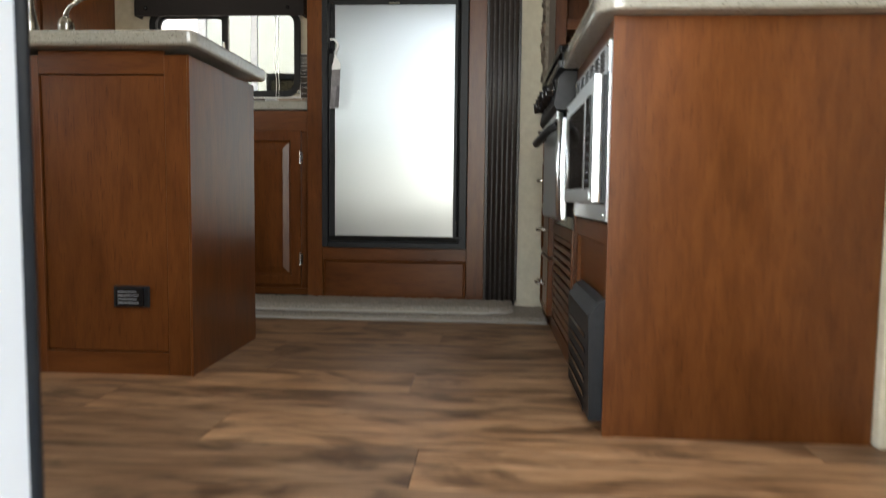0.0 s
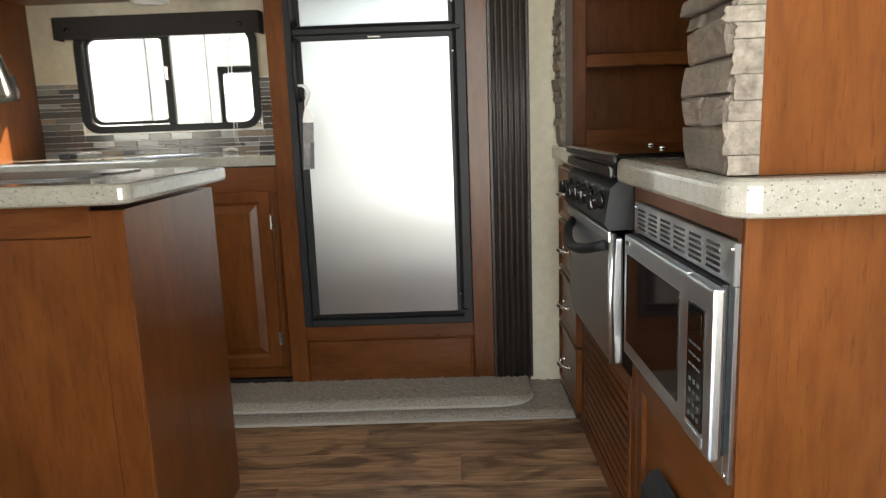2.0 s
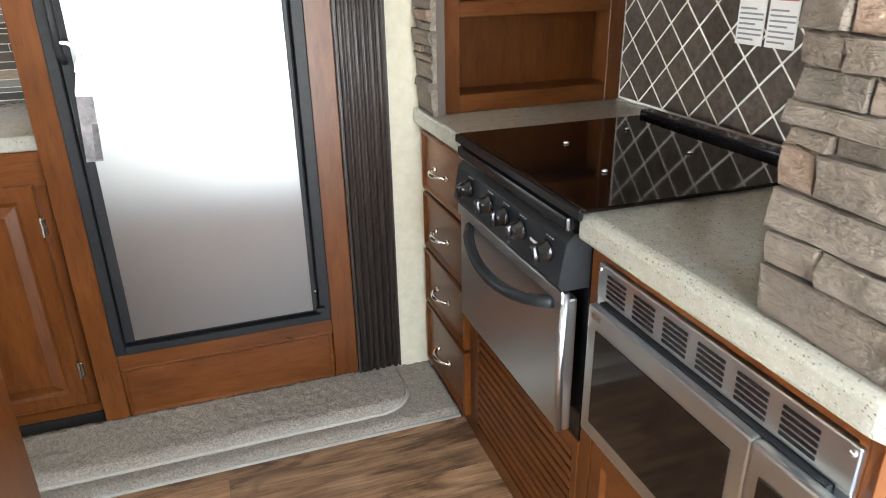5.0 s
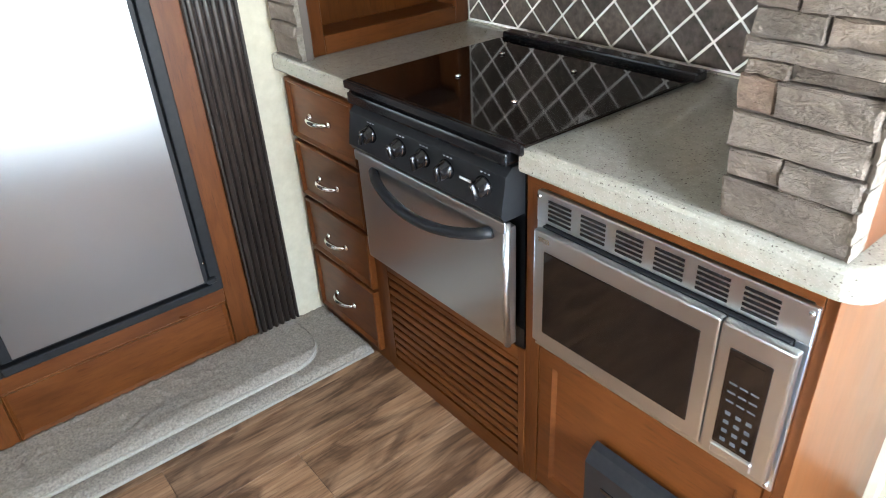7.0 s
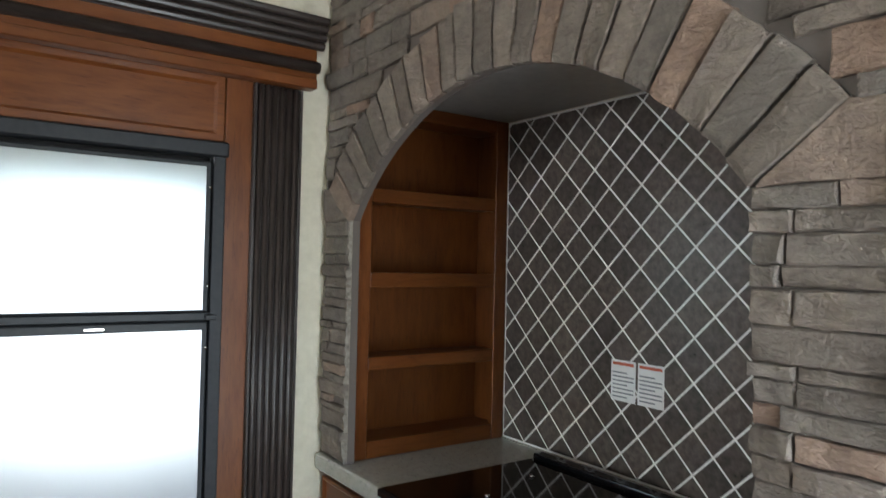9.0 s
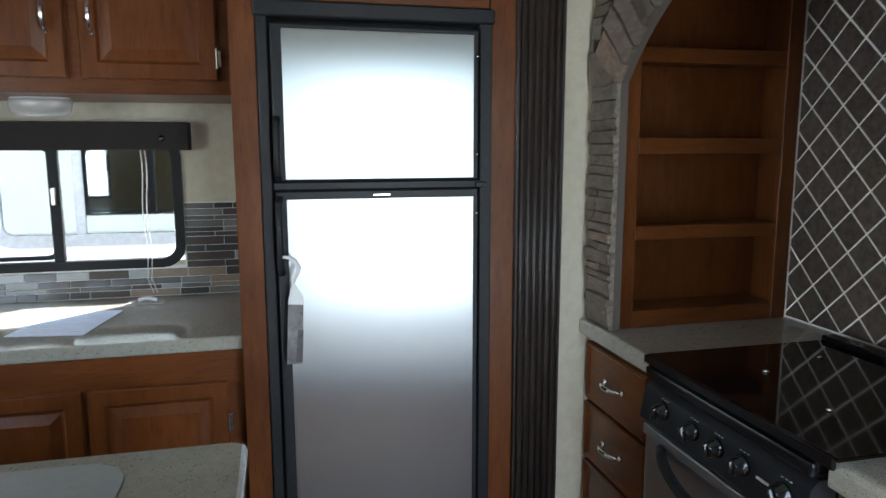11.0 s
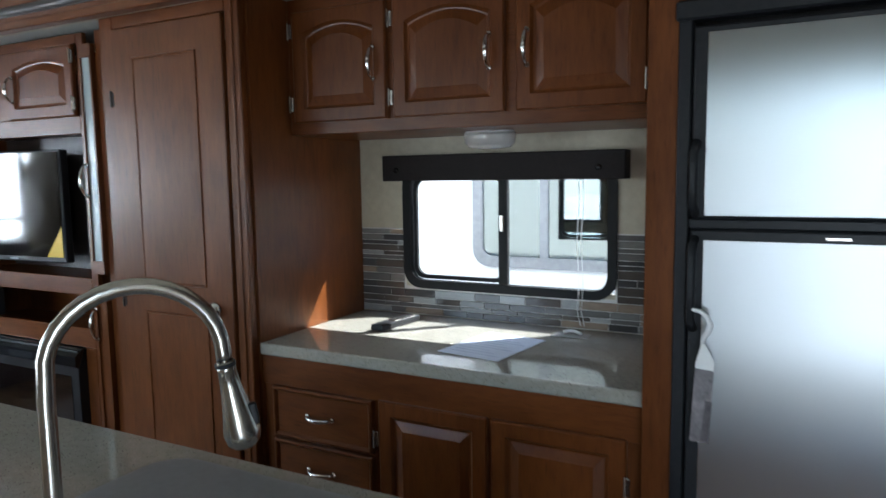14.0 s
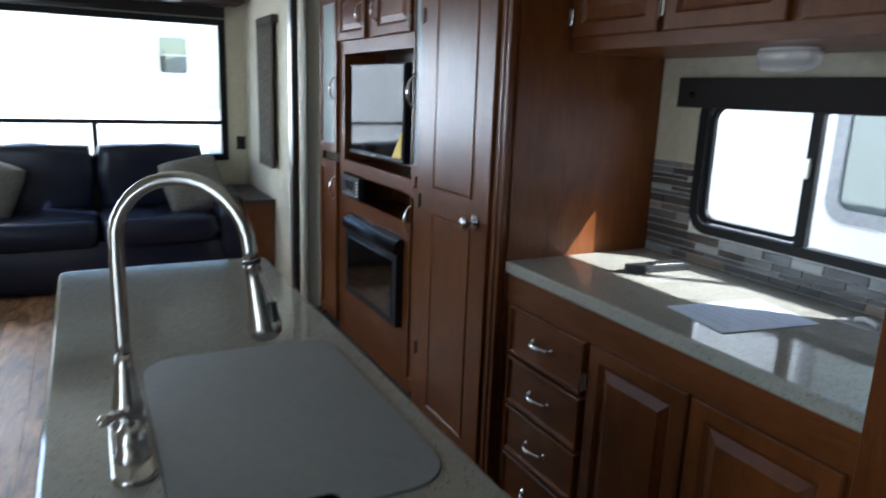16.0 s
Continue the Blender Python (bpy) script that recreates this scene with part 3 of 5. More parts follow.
fr = thing("refrigerator", (0.82, YF, 0.28), "two-door refrigerator with brushed steel panels and black frame", "refrigerator", shift=(-0.012, 0.004, 0))
FX0, FX1, FZ0, FZ1 = 0.508, 1.137, 0.270, 1.804
part("frame", box(FX0, FX0 + 0.028, YF - 0.018, YF + 0.02, FZ0, FZ1, 0.003), black_plastic, fr)
part("frame", box(FX1 - 0.035, FX1, YF - 0.018, YF + 0.02, FZ0, FZ1, 0.003), black_plastic, fr)
part("frame", box(FX0 + 0.028, FX1 - 0.028, YF - 0.018, YF + 0.02, FZ0, FZ0 + 0.026, 0.003), black_plastic, fr)
part("top_grille", box(FX0 - 0.006, FX1 + 0.006, YF - 0.026, YF + 0.02, 1.762, FZ1, 0.005), black_plastic, fr, "deep black header strip")
part("recess", box(FX0 + 0.028, FX1 - 0.028, YF + 0.01, YF + 0.02, FZ0 + 0.026, 1.752), dark_inside, fr)
for name, z0, z1 in (("freezer_door", 1.342, 1.746), ("lower_door", 0.315, 1.318)):
    d = part(name, box(FX0 + 0.034, FX1 - 0.041, YF - 0.030, YF + 0.006, z0, z1, 0.004), black_plastic, fr, "black edged steel door")
    part("steel_panel", box(0.570, 1.080, YF - 0.0345, YF - 0.0305, z0 + (0.006 if z0 > 1 else 0.008), z1 - (0.014 if z0 > 1 else 0.022), 0.0008), steel_x, d, "brushed steel panel")
    hz0, hz1 = (1.352, 1.505) if z0 > 1 else (1.100, 1.300)
    pts = [(0.552, YF - 0.032, hz0), (0.549, YF - 0.052, hz0 + 0.02), (0.549, YF - 0.054, (hz0 + hz1) / 2), (0.549, YF - 0.052, hz1 - 0.02), (0.552, YF - 0.032, hz1)]
    smooth(part("handle", tube(pts, [0.010, 0.0095, 0.0085, 0.0095, 0.010], 10), black_plastic, d, "black grip handle"))
    for zz in (z0 + 0.07, z1 - 0.07):
        smooth(part("screw", lathe([(0.004, 0), (0.004, -0.003), (0.001, -0.004)], (1.092, YF - 0.030, zz), 10, "y"), nickel, d))
part("divider", box(FX0 + 0.03, FX1 - 0.03, YF - 0.022, YF + 0.006, 1.319, 1.341, 0.003), black_plastic, fr)
part("badge", box(0.800, 0.845, YF - 0.0325, YF - 0.0302, 1.302, 1.307), nickel, fr, "tiny silver nameplate without readable text")
for zz in (1.327, 0.318):
    part("hinge_bracket", box(1.088, 1.118, YF - 0.036, YF - 0.0185, zz - 0.006, zz + 0.008, 0.002), black_plastic, fr)

brochure_mat = mottled("printed_brochure", (0.10, 0.09, 0.095), (0.27, 0.245, 0.25), 40, 0.5, 0.0)
brochure_dark = mottled("dark_photo_print", (0.05, 0.045, 0.05), (0.13, 0.115, 0.12), 60, 0.5, 0.0)
tag = thing("hang_tag", (0.575, YF - 0.06, 0.85), "white paper loop and photo brochure hanging on the fridge handle", "paper tag", shift=(-0.008, 0.004, 0))
loop = [(0.552, YF - 0.062, 1.148), (0.568, YF - 0.070, 1.147), (0.582, YF - 0.076, 1.138), (0.590, YF - 0.079, 1.122), (0.586, YF - 0.078, 1.106), (0.578, YF - 0.074, 1.094), (0.574, YF - 0.070, 1.080)]
b2 = tube(loop, [0.004, 0.005, 0.0058, 0.0062, 0.006, 0.0055, 0.005], 10)
part("loop", b2, paper_white, tag, "curled white paper strap")
card = loft([[(0.552, YF - 0.070 - d, 0.86), (0.592, YF - 0.078 - d, 0.862), (0.600, YF - 0.076 - d, 1.04), (0.574, YF - 0.066 - d, 1.085), (0.560, YF - 0.064 - d, 1.03)] for d in (0.0, 0.0015)])
brochure = part("brochure", card, brochure_mat, tag, "grey and brown printed brochure")
part("white_top", loft([[(0.560, YF - 0.0668 - d, 1.022), (0.5990, YF - 0.0785 - d, 1.022), (0.6002, YF - 0.0777 - d, 1.042), (0.574, YF - 0.0685 - d, 1.086), (0.560, YF - 0.0665 - d, 1.032)] for d in (0.0, 0.001)]), paper_white, brochure)
part("photo", loft([[(0.575, YF - 0.0772 - d, 0.866), (0.5925, YF - 0.0806 - d, 0.867), (0.5972, YF - 0.0796 - d, 0.955), (0.583, YF - 0.0768 - d, 0.955)] for d in (0.0, 0.001)]), brochure_dark, brochure)

# ---- buffet with window ----
YB = 3.965
buf = thing("buffet_cabinet", (-0.2, YB, 0.03), "low cherry buffet cabinet with drawers and doors", "cabinet")
part("carcass", box(-0.80, 0.427, YB + 0.001, SLIDE_BACK - 0.003, 0.046, 0.868), wood_z, buf)
part("top_rail", box(-0.80, 0.427, YB - 0.006, YB, 0.775, 0.868, 0.001), wood_x, buf)
part("toe_board", box(-0.80, 0.427, YB - 0.006, YB, 0.046, 0.075, 0.001), wood_x, buf)
for k in range(4):
    z0 = 0.088 + k * 0.174
    d = part("drawer", put(door_bm(0.379, 0.164, 0.016, 0.022, 0, False), -0.751, YB, z0), wood_x, buf)
    smooth(part("handle", put(pull_bm(0.095), -0.5615, YB - 0.022, z0 + 0.085), chrome, d, "chrome bow handle"))
for x0, w, hg in ((-0.348, 0.350, -0.006), (0.014, 0.366, 0.372)):
    cabinet_door(buf, x0, YB, 0.09, w, 0.69, hinges=hg)
ctop = box(-0.799, 0.427, 3.945, SLIDE_BACK - 0.002, 0.871, 0.911, 0.009, 3)
solid("buffet_countertop", ctop, counter_mat, "speckled beige solid countertop on the buffet", "countertop")

pantry = thing("pantry_cabinet", (-1.19, 3.92, 0.03), "tall cherry pantry cabinet with panelled door and chrome knob", "cabinet")
PY = 3.925
part("side_panel", box(-0.820, -0.801, PY + 0.03, SLIDE_BACK - 0.003, 0.046, 2.025), wood_z, pantry)
part("stile", box(-0.868, -0.810, PY, PY + 0.029, 0.046, 2.025, 0.003), wood_z, pantry)
part("stile", box(-1.455, -1.388, PY, PY + 0.029, 0.046, 2.025, 0.003), wood_z, pantry)
part("top_rail", box(-1.388, -0.868, PY, PY + 0.029, 1.958, 2.025, 0.002), wood_x, pantry)
part("toe_board", box(-1.388, -0.868, PY, PY + 0.029, 0.046, 0.075, 0.002), wood_x, pantry)
part("side_panel", box(-1.455, -1.44, PY + 0.03, SLIDE_BACK - 0.003, 0.046, 2.025), wood_z, pantry)
part("bead", box(-0.846, -0.832, PY - 0.005, PY - 0.0005, 0.05, 2.02, 0.002), wood_z, pantry)
pd = part("door", box(-1.384, -0.872, PY - 0.012, PY + 0.008, 0.08, 1.954, 0.003), wood_z, pantry)
for z0, z1 in ((1.083, 1.853), (0.18, 0.987)):
    b2 = loft([arch_loop(0.298, z1 - z0, 0, -0.0005), arch_loop(0.298, z1 - z0, 0.002, -0.004), arch_loop(0.298, z1 - z0, 0.006, -0.004), arch_loop(0.298, z1 - z0, 0.009, -0.001)])
    part("panel_moulding", put(b2, -1.281, PY - 0.012, z0), wood_z, pd)
for zz in (0.4, 1.02, 1.72):
    part("hinge", put(hinge_bm(), -1.386, PY - 0.010, zz), espresso, pd)
knob = lathe([(0.026, 0), (0.027, -0.004), (0.018, -0.009), (0.009, -0.014), (0.009, -0.028), (0.020, -0.034), (0.024, -0.044), (0.020, -0.054), (0.006, -0.057)], (-0.952, PY - 0.012, 1.012), 20, "y")
smooth(part("knob", knob, chrome, pd, "round chrome knob"))

YU = 4.145
upper = thing("wall_cabinet", (-0.2, YU, 1.6), "cherry wall cabinet with three arched raised-panel doors", "cabinet")
part("carcass", box(-0.80, 0.427, YU + 0.022, SLIDE_BACK - 0.003, 1.583, 2.026), wood_x, upper)
part("face_frame", box(-0.80, 0.427, YU, YU + 0.021, 1.583, 2.026, 0.002), wood_x, upper)
for x0, w, hx, hg in ((-0.768, 0.360, 0.316, -0.006), (-0.381, 0.366, 0.322, -0.006), (0.021, 0.360, 0.034, 0.366)):
    cabinet_door(upper, x0, YU - 0.001, 1.622, w, 0.358, arch=0.032, handle=(hx, 0.17, True), hinges=hg)

lamp = thing("puck_lamp", (-0.148, 4.33, 1.583), "oval clear-lensed lamp under the wall cabinet", "lamp")
oval = Matrix.Translation((-0.148, 4.33, 1.582)) @ Matrix.Diagonal((1.0, 0.55, 1, 1))
b2 = lathe([(0.082, 0), (0.082, -0.010), (0.074, -0.014)], (0, 0, 0), 28)
b2.transform(oval)
smooth(part("base", b2, paper_white, lamp, "white lamp base"))
b2 = lathe([(0.088, -0.006), (0.089, -0.018), (0.084, -0.040), (0.070, -0.053), (0.03, -0.058)], (0, 0, 0), 28)
b2.transform(oval)
smooth(part("lens", b2, lens_mat, lamp, "clear ribbed plastic lens"))
for k in range(-2, 3):
    b2 = box(-0.002 + 0.026 * k, 0.002 + 0.026 * k, -0.05, 0.05, -0.0575 + 0.004 * abs(k), -0.052, 0.001)
    b2.transform(oval)
    part("rib", b2, lens_mat, lamp)


def rounded_loop(u0, u1, v0, v1, r, n=6):
    pts = []
    for cu, cv, a0 in ((u1 - r, v0 + r, -90), (u1 - r, v1 - r, 0), (u0 + r, v1 - r, 90), (u0 + r, v0 + r, 180)):
        for k in range(n + 1):
            a = radians(a0 + 90 * k / n)
            pts.append((cu + r * math.cos(a), cv + r * math.sin(a)))
    return pts


def frame_ring(outer, inner, d0, d1, plane, mid=0.0):
    """A ring between two loops with depth d0..d1; plane maps (u, v, d) to a point."""
    loops = [[plane(u, v, d0) for u, v in outer], [plane(u, v, d1) for u, v in outer], [plane(u, v, d1 + mid) for u, v in inner], [plane(u, v, d0) for u, v in inner]]
    own = bmesh.new()
    rows = [[own.verts.new(p) for p in loop] for loop in loops]
    n = len(outer)
    for k in range(4):
        a, b = rows[k], rows[(k + 1) % 4]
        for i in range(n):
            own.faces.new((a[i], a[(i + 1) % n], b[(i + 1) % n], b[i]))
    return own


win = thing("window_1", (-0.2, SLIDE_BACK, 1.03), "black-framed sliding trailer window over the buffet", "window", kind="structure")
plane_y = lambda u, v, d: (u, SLIDE_BACK + d, v)
part("window_frame", frame_ring(rounded_loop(-0.605, 0.212, 1.015, 1.475, 0.075), rounded_loop(-0.572, 0.181, 1.046, 1.444, 0.05), 0.016, -0.016, plane_y), window_black, win)
part("sash", frame_ring(rounded_loop(-0.566, -0.185, 1.052, 1.44, 0.045), rounded_loop(-0.552, -0.200, 1.066, 1.426, 0.04), 0.014, 0.000, plane_y), window_black, win)
part("mullion", box(-0.212, -0.178, SLIDE_BACK - 0.012, SLIDE_BACK + 0.015, 1.046, 1.445, 0.003), window_black, win)
part("latch", box(-0.203, -0.187, SLIDE_BACK - 0.026, SLIDE_BACK - 0.0125, 1.24, 1.30, 0.003), nickel, win, "small silver latch")
for xa, xb in ((-0.57, -0.19), (-0.19, 0.178)):
    pane = part("pane", box(xa, xb, SLIDE_BACK + (0.006 if xa < -0.3 else 0.010), SLIDE_BACK + (0.008 if xa < -0.3 else 0.012), 1.048, 1.442), glass, win)
    pane.visible_shadow = False

val = thing("window_valance", (-0.23, 4.5, 1.42), "dark espresso box valance above the buffet window", "valance")
vb = box(-0.657, 0.250, 4.487, 4.502, 1.423, 1.517, 0.003)
part("front", vb, valance_mat, val)
part("return_end", box(-0.657, -0.645, 4.503, SLIDE_BACK - 0.001, 1.423, 1.517, 0.002), valance_mat, val)
part("return_end", box(0.238, 0.250, 4.503, SLIDE_BACK - 0.001, 1.423, 1.517, 0.002), valance_mat, val)
part("top", box(-0.644, 0.237, 4.503, SLIDE_BACK - 0.001, 1.505, 1.517), valance_mat, val)
for xx in (-0.595, 0.163):
    smooth(part("button", lathe([(0.011, 0), (0.010, -0.005), (0.003, -0.007)], (xx, 4.487, 1.462), 14, "y"), black_gloss, val, "round black button"))
cord = thing("blind_cord", (0.09, 4.53, 1.0), "thin white blind cord hanging at the window", "cord")
for xx, dy in ((0.085, 0.0), (0.098, 0.004)):
    pts = [(xx + 0.004 * math.sin(k * 0.9), 4.532 + dy, 1.43 - 0.041 * k) for k in range(12)]
    pts.append((xx + 0.02, 4.50, 0.935))
    smooth(part("strand", tube(pts, 0.0013, 6), paper_white, cord))
clip = thing("cord_cleat", (0.10, 4.45, 0.911), "white plastic cord cleat lying in its clear bag", "hardware")
part("bag", box(0.03, 0.15, 4.41, 4.475, 0.9125, 0.9155, 0.001), lens_mat, clip, "clear plastic bag")
smooth(part("cleat", tube([(0.065, 4.44, 0.922), (0.085, 4.445, 0.928), (0.105, 4.44, 0.928), (0.125, 4.436, 0.922)], 0.006, 8), paper_white, clip))

# papers and remote on the buffet
sheet = thing("paper_sheet", (-0.06, 4.2, 0.911), "pale blue printed sheet lying on the buffet countertop", "paper")
b2 = box(-0.106, 0.106, -0.148, 0.148, 0, 0.0012)
b2.transform(Matrix.Translation((-0.09, 4.212, 0.9125)) @ Matrix.Rotation(radians(-9), 4, "Z"))
leaf = part("leaf", b2, paper_blue, sheet)
for k in range(9):
    b2 = box(-0.085, 0.085 - (k % 3) * 0.03, -0.112 + 0.026 * k, -0.107 + 0.026 * k, 0, 0.0004)
    b2.transform(Matrix.Translation((-0.09, 4.212, 0.9138)) @ Matrix.Rotation(radians(-9), 4, "Z"))
    part("print_line", b2, shader("faint_print", (0.38, 0.45, 0.60), 0.7)[0] if k == 0 else bpy.data.materials["faint_print"], leaf)
remote = thing("remote_control", (-0.55, 4.40, 0.911), "black remote control with grey buttons on the buffet", "remote control")
turn_m = Matrix.Translation((-0.522, 4.345, 0.9125)) @ Matrix.Rotation(radians(-7), 4, "Z")
b2 = box(-0.026, 0.026, -0.11, 0.11, 0, 0.022, 0.006, 2)
b2.transform(turn_m)
rbody = part("body", b2, black_plastic, remote)
b2 = box(-0.019, 0.019, -0.03, 0.092, 0.022, 0.0235, 0.0005)
b2.transform(turn_m)
part("faceplate", b2, nickel, rbody, "silver keypad plate")
for i in range(3):
    for j in range(5):
        b2 = box(-0.014 + 0.011 * i, -0.007 + 0.011 * i, -0.02 + 0.02 * j, -0.01 + 0.02 * j, 0.0235, 0.0255)
        b2.transform(turn_m)
        part("button", b2, black_plastic, rbody)
# ---- range wall ----
XS = 1.468
drawers = thing("drawer_cabinet", (1.75, 3.72, 0), "narrow cherry cabinet with four drawers beside the range", "cabinet")
part("carcass", box(XS, 2.042, 3.500, 3.905, 0.0, 0.861), wood_z, drawers)
for z0, z1 in ((0.660, 0.840), (0.468, 0.648), (0.272, 0.456), (0.045, 0.260)):
    d = part("drawer", put(door_bm(0.355, z1 - z0, 0.016, 0.02, 0, False), XS - 0.001, 3.895, z0, FACE_X), wood_y, drawers)
    smooth(part("handle", put(pull_bm(0.10), XS - 0.021, 3.710, (z0 + z1) / 2 + 0.004, FACE_X), chrome, d, "chrome bow handle"))


def counter_bm(x0, x1, y0, y1, z0, z1, r):
    """A slab with a rolled edge and one rounded free corner at (x0, y0)."""
    def ring(ins, z):
        rr = max(r - ins, 0.002)
        pts = [(x1, y0 + ins, z), (x1, y1, z), (x0 + ins, y1, z)]
        for k in range(9):
            a = radians(180 + 90 * k / 8)
            pts.append((x0 + ins + rr + rr * math.cos(a), y0 + ins + rr + rr * math.sin(a), z))
        return pts
    e = 0.016
    return loft([ring(0.008, z0), ring(0.002, z0 + 0.003), ring(0, z0 + 0.009), ring(0, z1 - e), ring(0.0013, z1 - 0.010), ring(0.005, z1 - 0.0045), ring(0.010, z1 - 0.0015), ring(e, z1)])


solid("left_countertop", box(1.425, 2.042, 3.492, 3.905, 0.862, 0.911, 0.012, 3), counter_mat, "speckled beige countertop between range and shelf niche", "countertop")
solid("peninsula_countertop", counter_bm(1.425, 2.043, 2.294, 2.912, 0.858, 0.911, 0.05), counter_mat, "speckled beige countertop with rounded corner over the microwave", "countertop")

base = thing("microwave_cabinet", (1.75, 2.6, 0), "cherry base cabinet with built-in microwave and plain end panel", "cabinet")
part("end_panel", box(XS + 0.002, 2.004, 2.342, 2.360, 0.0, 0.857, 0.001), wood_z, base)
solid("trim_3", box(2.006, 2.044, 2.318, 2.362, 0.0, 0.857, 0.004), cream, "pale casing where the peninsula meets the cross wall", "trim", kind="structure")
part("corner_post", box(XS - 0.004, XS + 0.020, 2.340, 2.3415, 0.0, 0.857), wood_z, base)
part("face_rail", box(XS, XS + 0.02, 2.3605, 2.930, 0.820, 0.857), wood_y, base)
part("face_stile", box(XS, XS + 0.02, 2.893, 2.930, 0.0, 0.820), wood_z, base)
part("face_stile", box(XS, XS + 0.02, 2.3605, 2.372, 0.0, 0.820), wood_z, base)
part("lower_panel", put(door_bm(0.521, 0.435, 0.05, 0.012, 0, False), XS + 0.014, 2.893, 0.004, FACE_X), wood_y, base)
part("inside", box(XS + 0.25, XS + 0.26, 2.361, 2.93, 0.0, 0.857), dark_inside, base)

vent = thing("heater_vent", (1.44, 2.52, 0), "dark grey heater grille box low on the peninsula", "vent")
b2 = loft([[(XS - 0.001, 2.715, z0), (XS - 0.001, 2.352, z0), (x, 2.352, z0 + s), (x, 2.715, z0 + s)] for x, z0, s in ((XS - 0.030, 0.03, 0.0), (XS - 0.036, 0.25, 0.0), (XS - 0.018, 0.286, -0.008))])
part("housing", b2, black_plastic, vent)
for k in range(6):
    part("slot", box(XS - 0.0368, XS - 0.0345, 2.40, 2.67, 0.035 + 0.032 * k, 0.044 + 0.032 * k), black_gloss, vent)

key_grey = shader("grey_key_print", (0.085, 0.09, 0.10), 0.6, 0, 0.2)[0]
mw = thing("microwave", (1.45, 2.63, 0.44), "built-in stainless microwave with vented trim and black window", "microwave")
MX = XS
part("trim", box(MX - 0.008, MX + 0.014, 2.361, 2.897, 0.752, 0.817, 0.002), steel_y, mw, "brushed steel vent trim")
part("trim", box(MX - 0.006, MX + 0.014, 2.361, 2.383, 0.446, 0.7515, 0.001), steel_y, mw)
part("trim", box(MX - 0.006, MX + 0.014, 2.875, 2.897, 0.446, 0.7515, 0.001), steel_y, mw)
part("trim", box(MX - 0.006, MX + 0.014, 2.3835, 2.8745, 0.446, 0.482, 0.001), steel_y, mw)
for c in range(6):
    y1 = 2.866 - c * 0.0795
    for k in range(5):
        part("vent_slot", box(MX - 0.0095, MX - 0.007, y1 - 0.056, y1, 0.762 + 0.0095 * k, 0.7670 + 0.0095 * k), black_gloss, mw)
for yy, zz in ((2.890, 0.806), (2.370, 0.806), (2.890, 0.462), (2.370, 0.458)):
    smooth(part("screw", lathe([(0.005, 0), (0.004, -0.003), (0.001, -0.004)], (MX - 0.0075, yy, zz), 10, "x"), chrome, mw))
part("body", box(MX - 0.016, MX + 0.24, 2.385, 2.873, 0.484, 0.750), black_plastic, mw)
md = part("door", box(MX - 0.034, MX - 0.0165, 2.482, 2.880, 0.483, 0.749, 0.005, 2), steel_y, mw, "steel framed microwave door")
part("glass", box(MX - 0.0365, MX - 0.0335, 2.512, 2.850, 0.517, 0.710, 0.001), black_glass, md, "black glass window")
part("logo_plate", box(MX - 0.0355, MX - 0.0338, 2.838, 2.866, 0.728, 0.738, 0.0005), nickel, md)
mc = part("control_panel", box(MX - 0.036, MX - 0.0165, 2.363, 2.4805, 0.483, 0.749, 0.005, 2), steel_y, mw, "steel control side")
part("keypad", box(MX - 0.0385, MX - 0.0355, 2.390, 2.459, 0.515, 0.710, 0.001), black_glass, mc, "black keypad panel")
for i in range(3):
    for j in range(4):
        y1 = 2.447 - 0.0180 * i
        part("key", box(MX - 0.0393, MX - 0.0384, y1 - 0.010, y1 - 0.001, 0.527 + 0.019 * j, 0.534 + 0.019 * j), key_grey, mc)
for i in range(3):
    for j in range(3):
        y1 = 2.449 - 0.0180 * i
        part("key", box(MX - 0.0392, MX - 0.0384, y1 - 0.013, y1, 0.610 + 0.018 * j, 0.6135 + 0.018 * j), key_grey, mc)
part("display", box(MX - 0.0392, MX - 0.0384, 2.400, 2.450, 0.670, 0.700), black_glass, mc)
part("release_button", box(MX - 0.0395, MX - 0.0355, 2.388, 2.460, 0.490, 0.510, 0.002), steel_y, mc)

rng = thing("range", (1.7, 3.2, 0.33), "black and stainless gas range with glass cover and five knobs", "range", shift=(0.008, 0, 0))
RY0, RY1, RX = 2.935, 3.490, 1.440
part("body", box(RX + 0.02, 2.0, RY0, RY1, 0.385, 0.868), black_gloss, rng)
part("oven_door", box(1.412, 1.4395, RY0 + 0.004, RY1 - 0.004, 0.430, 0.728, 0.005, 2), steel_y, rng, "brushed steel oven door")
part("door_rim", box(1.404, 1.4115, RY0 + 0.004, RY1 - 0.004, 0.718, 0.745, 0.004, 2), steel_y, rng, "bright rolled steel top rim")
smooth(part("door_edge", tube([(1.416, RY0 + 0.008, 0.432), (1.410, RY0 + 0.008, 0.58), (1.416, RY0 + 0.008, 0.74)], 0.008, 10), steel_y, rng))
pts = []
for k in range(15):
    u = k / 14 * 2 - 1
    pts.append((1.408 - 0.042 * (1 - u * u) ** 0.7, 3.193 + 0.215 * u, 0.708 - 0.036 * (1 - u * u)))
hb = tube(pts, 0.013, 10)
smooth(part("oven_handle", hb, black_plastic, rng, "curved black oven handle"))
cp = loft([[(1.404, y, 0.748), (1.395, y, 0.762), (1.408, y, 0.842), (1.425, y, 0.858), (1.46, y, 0.858), (1.46, y, 0.748)] for y in (RY0 + 0.002, RY1 - 0.002)])
panel = part("control_panel", cp, black_plastic, rng, "sloping black control panel")
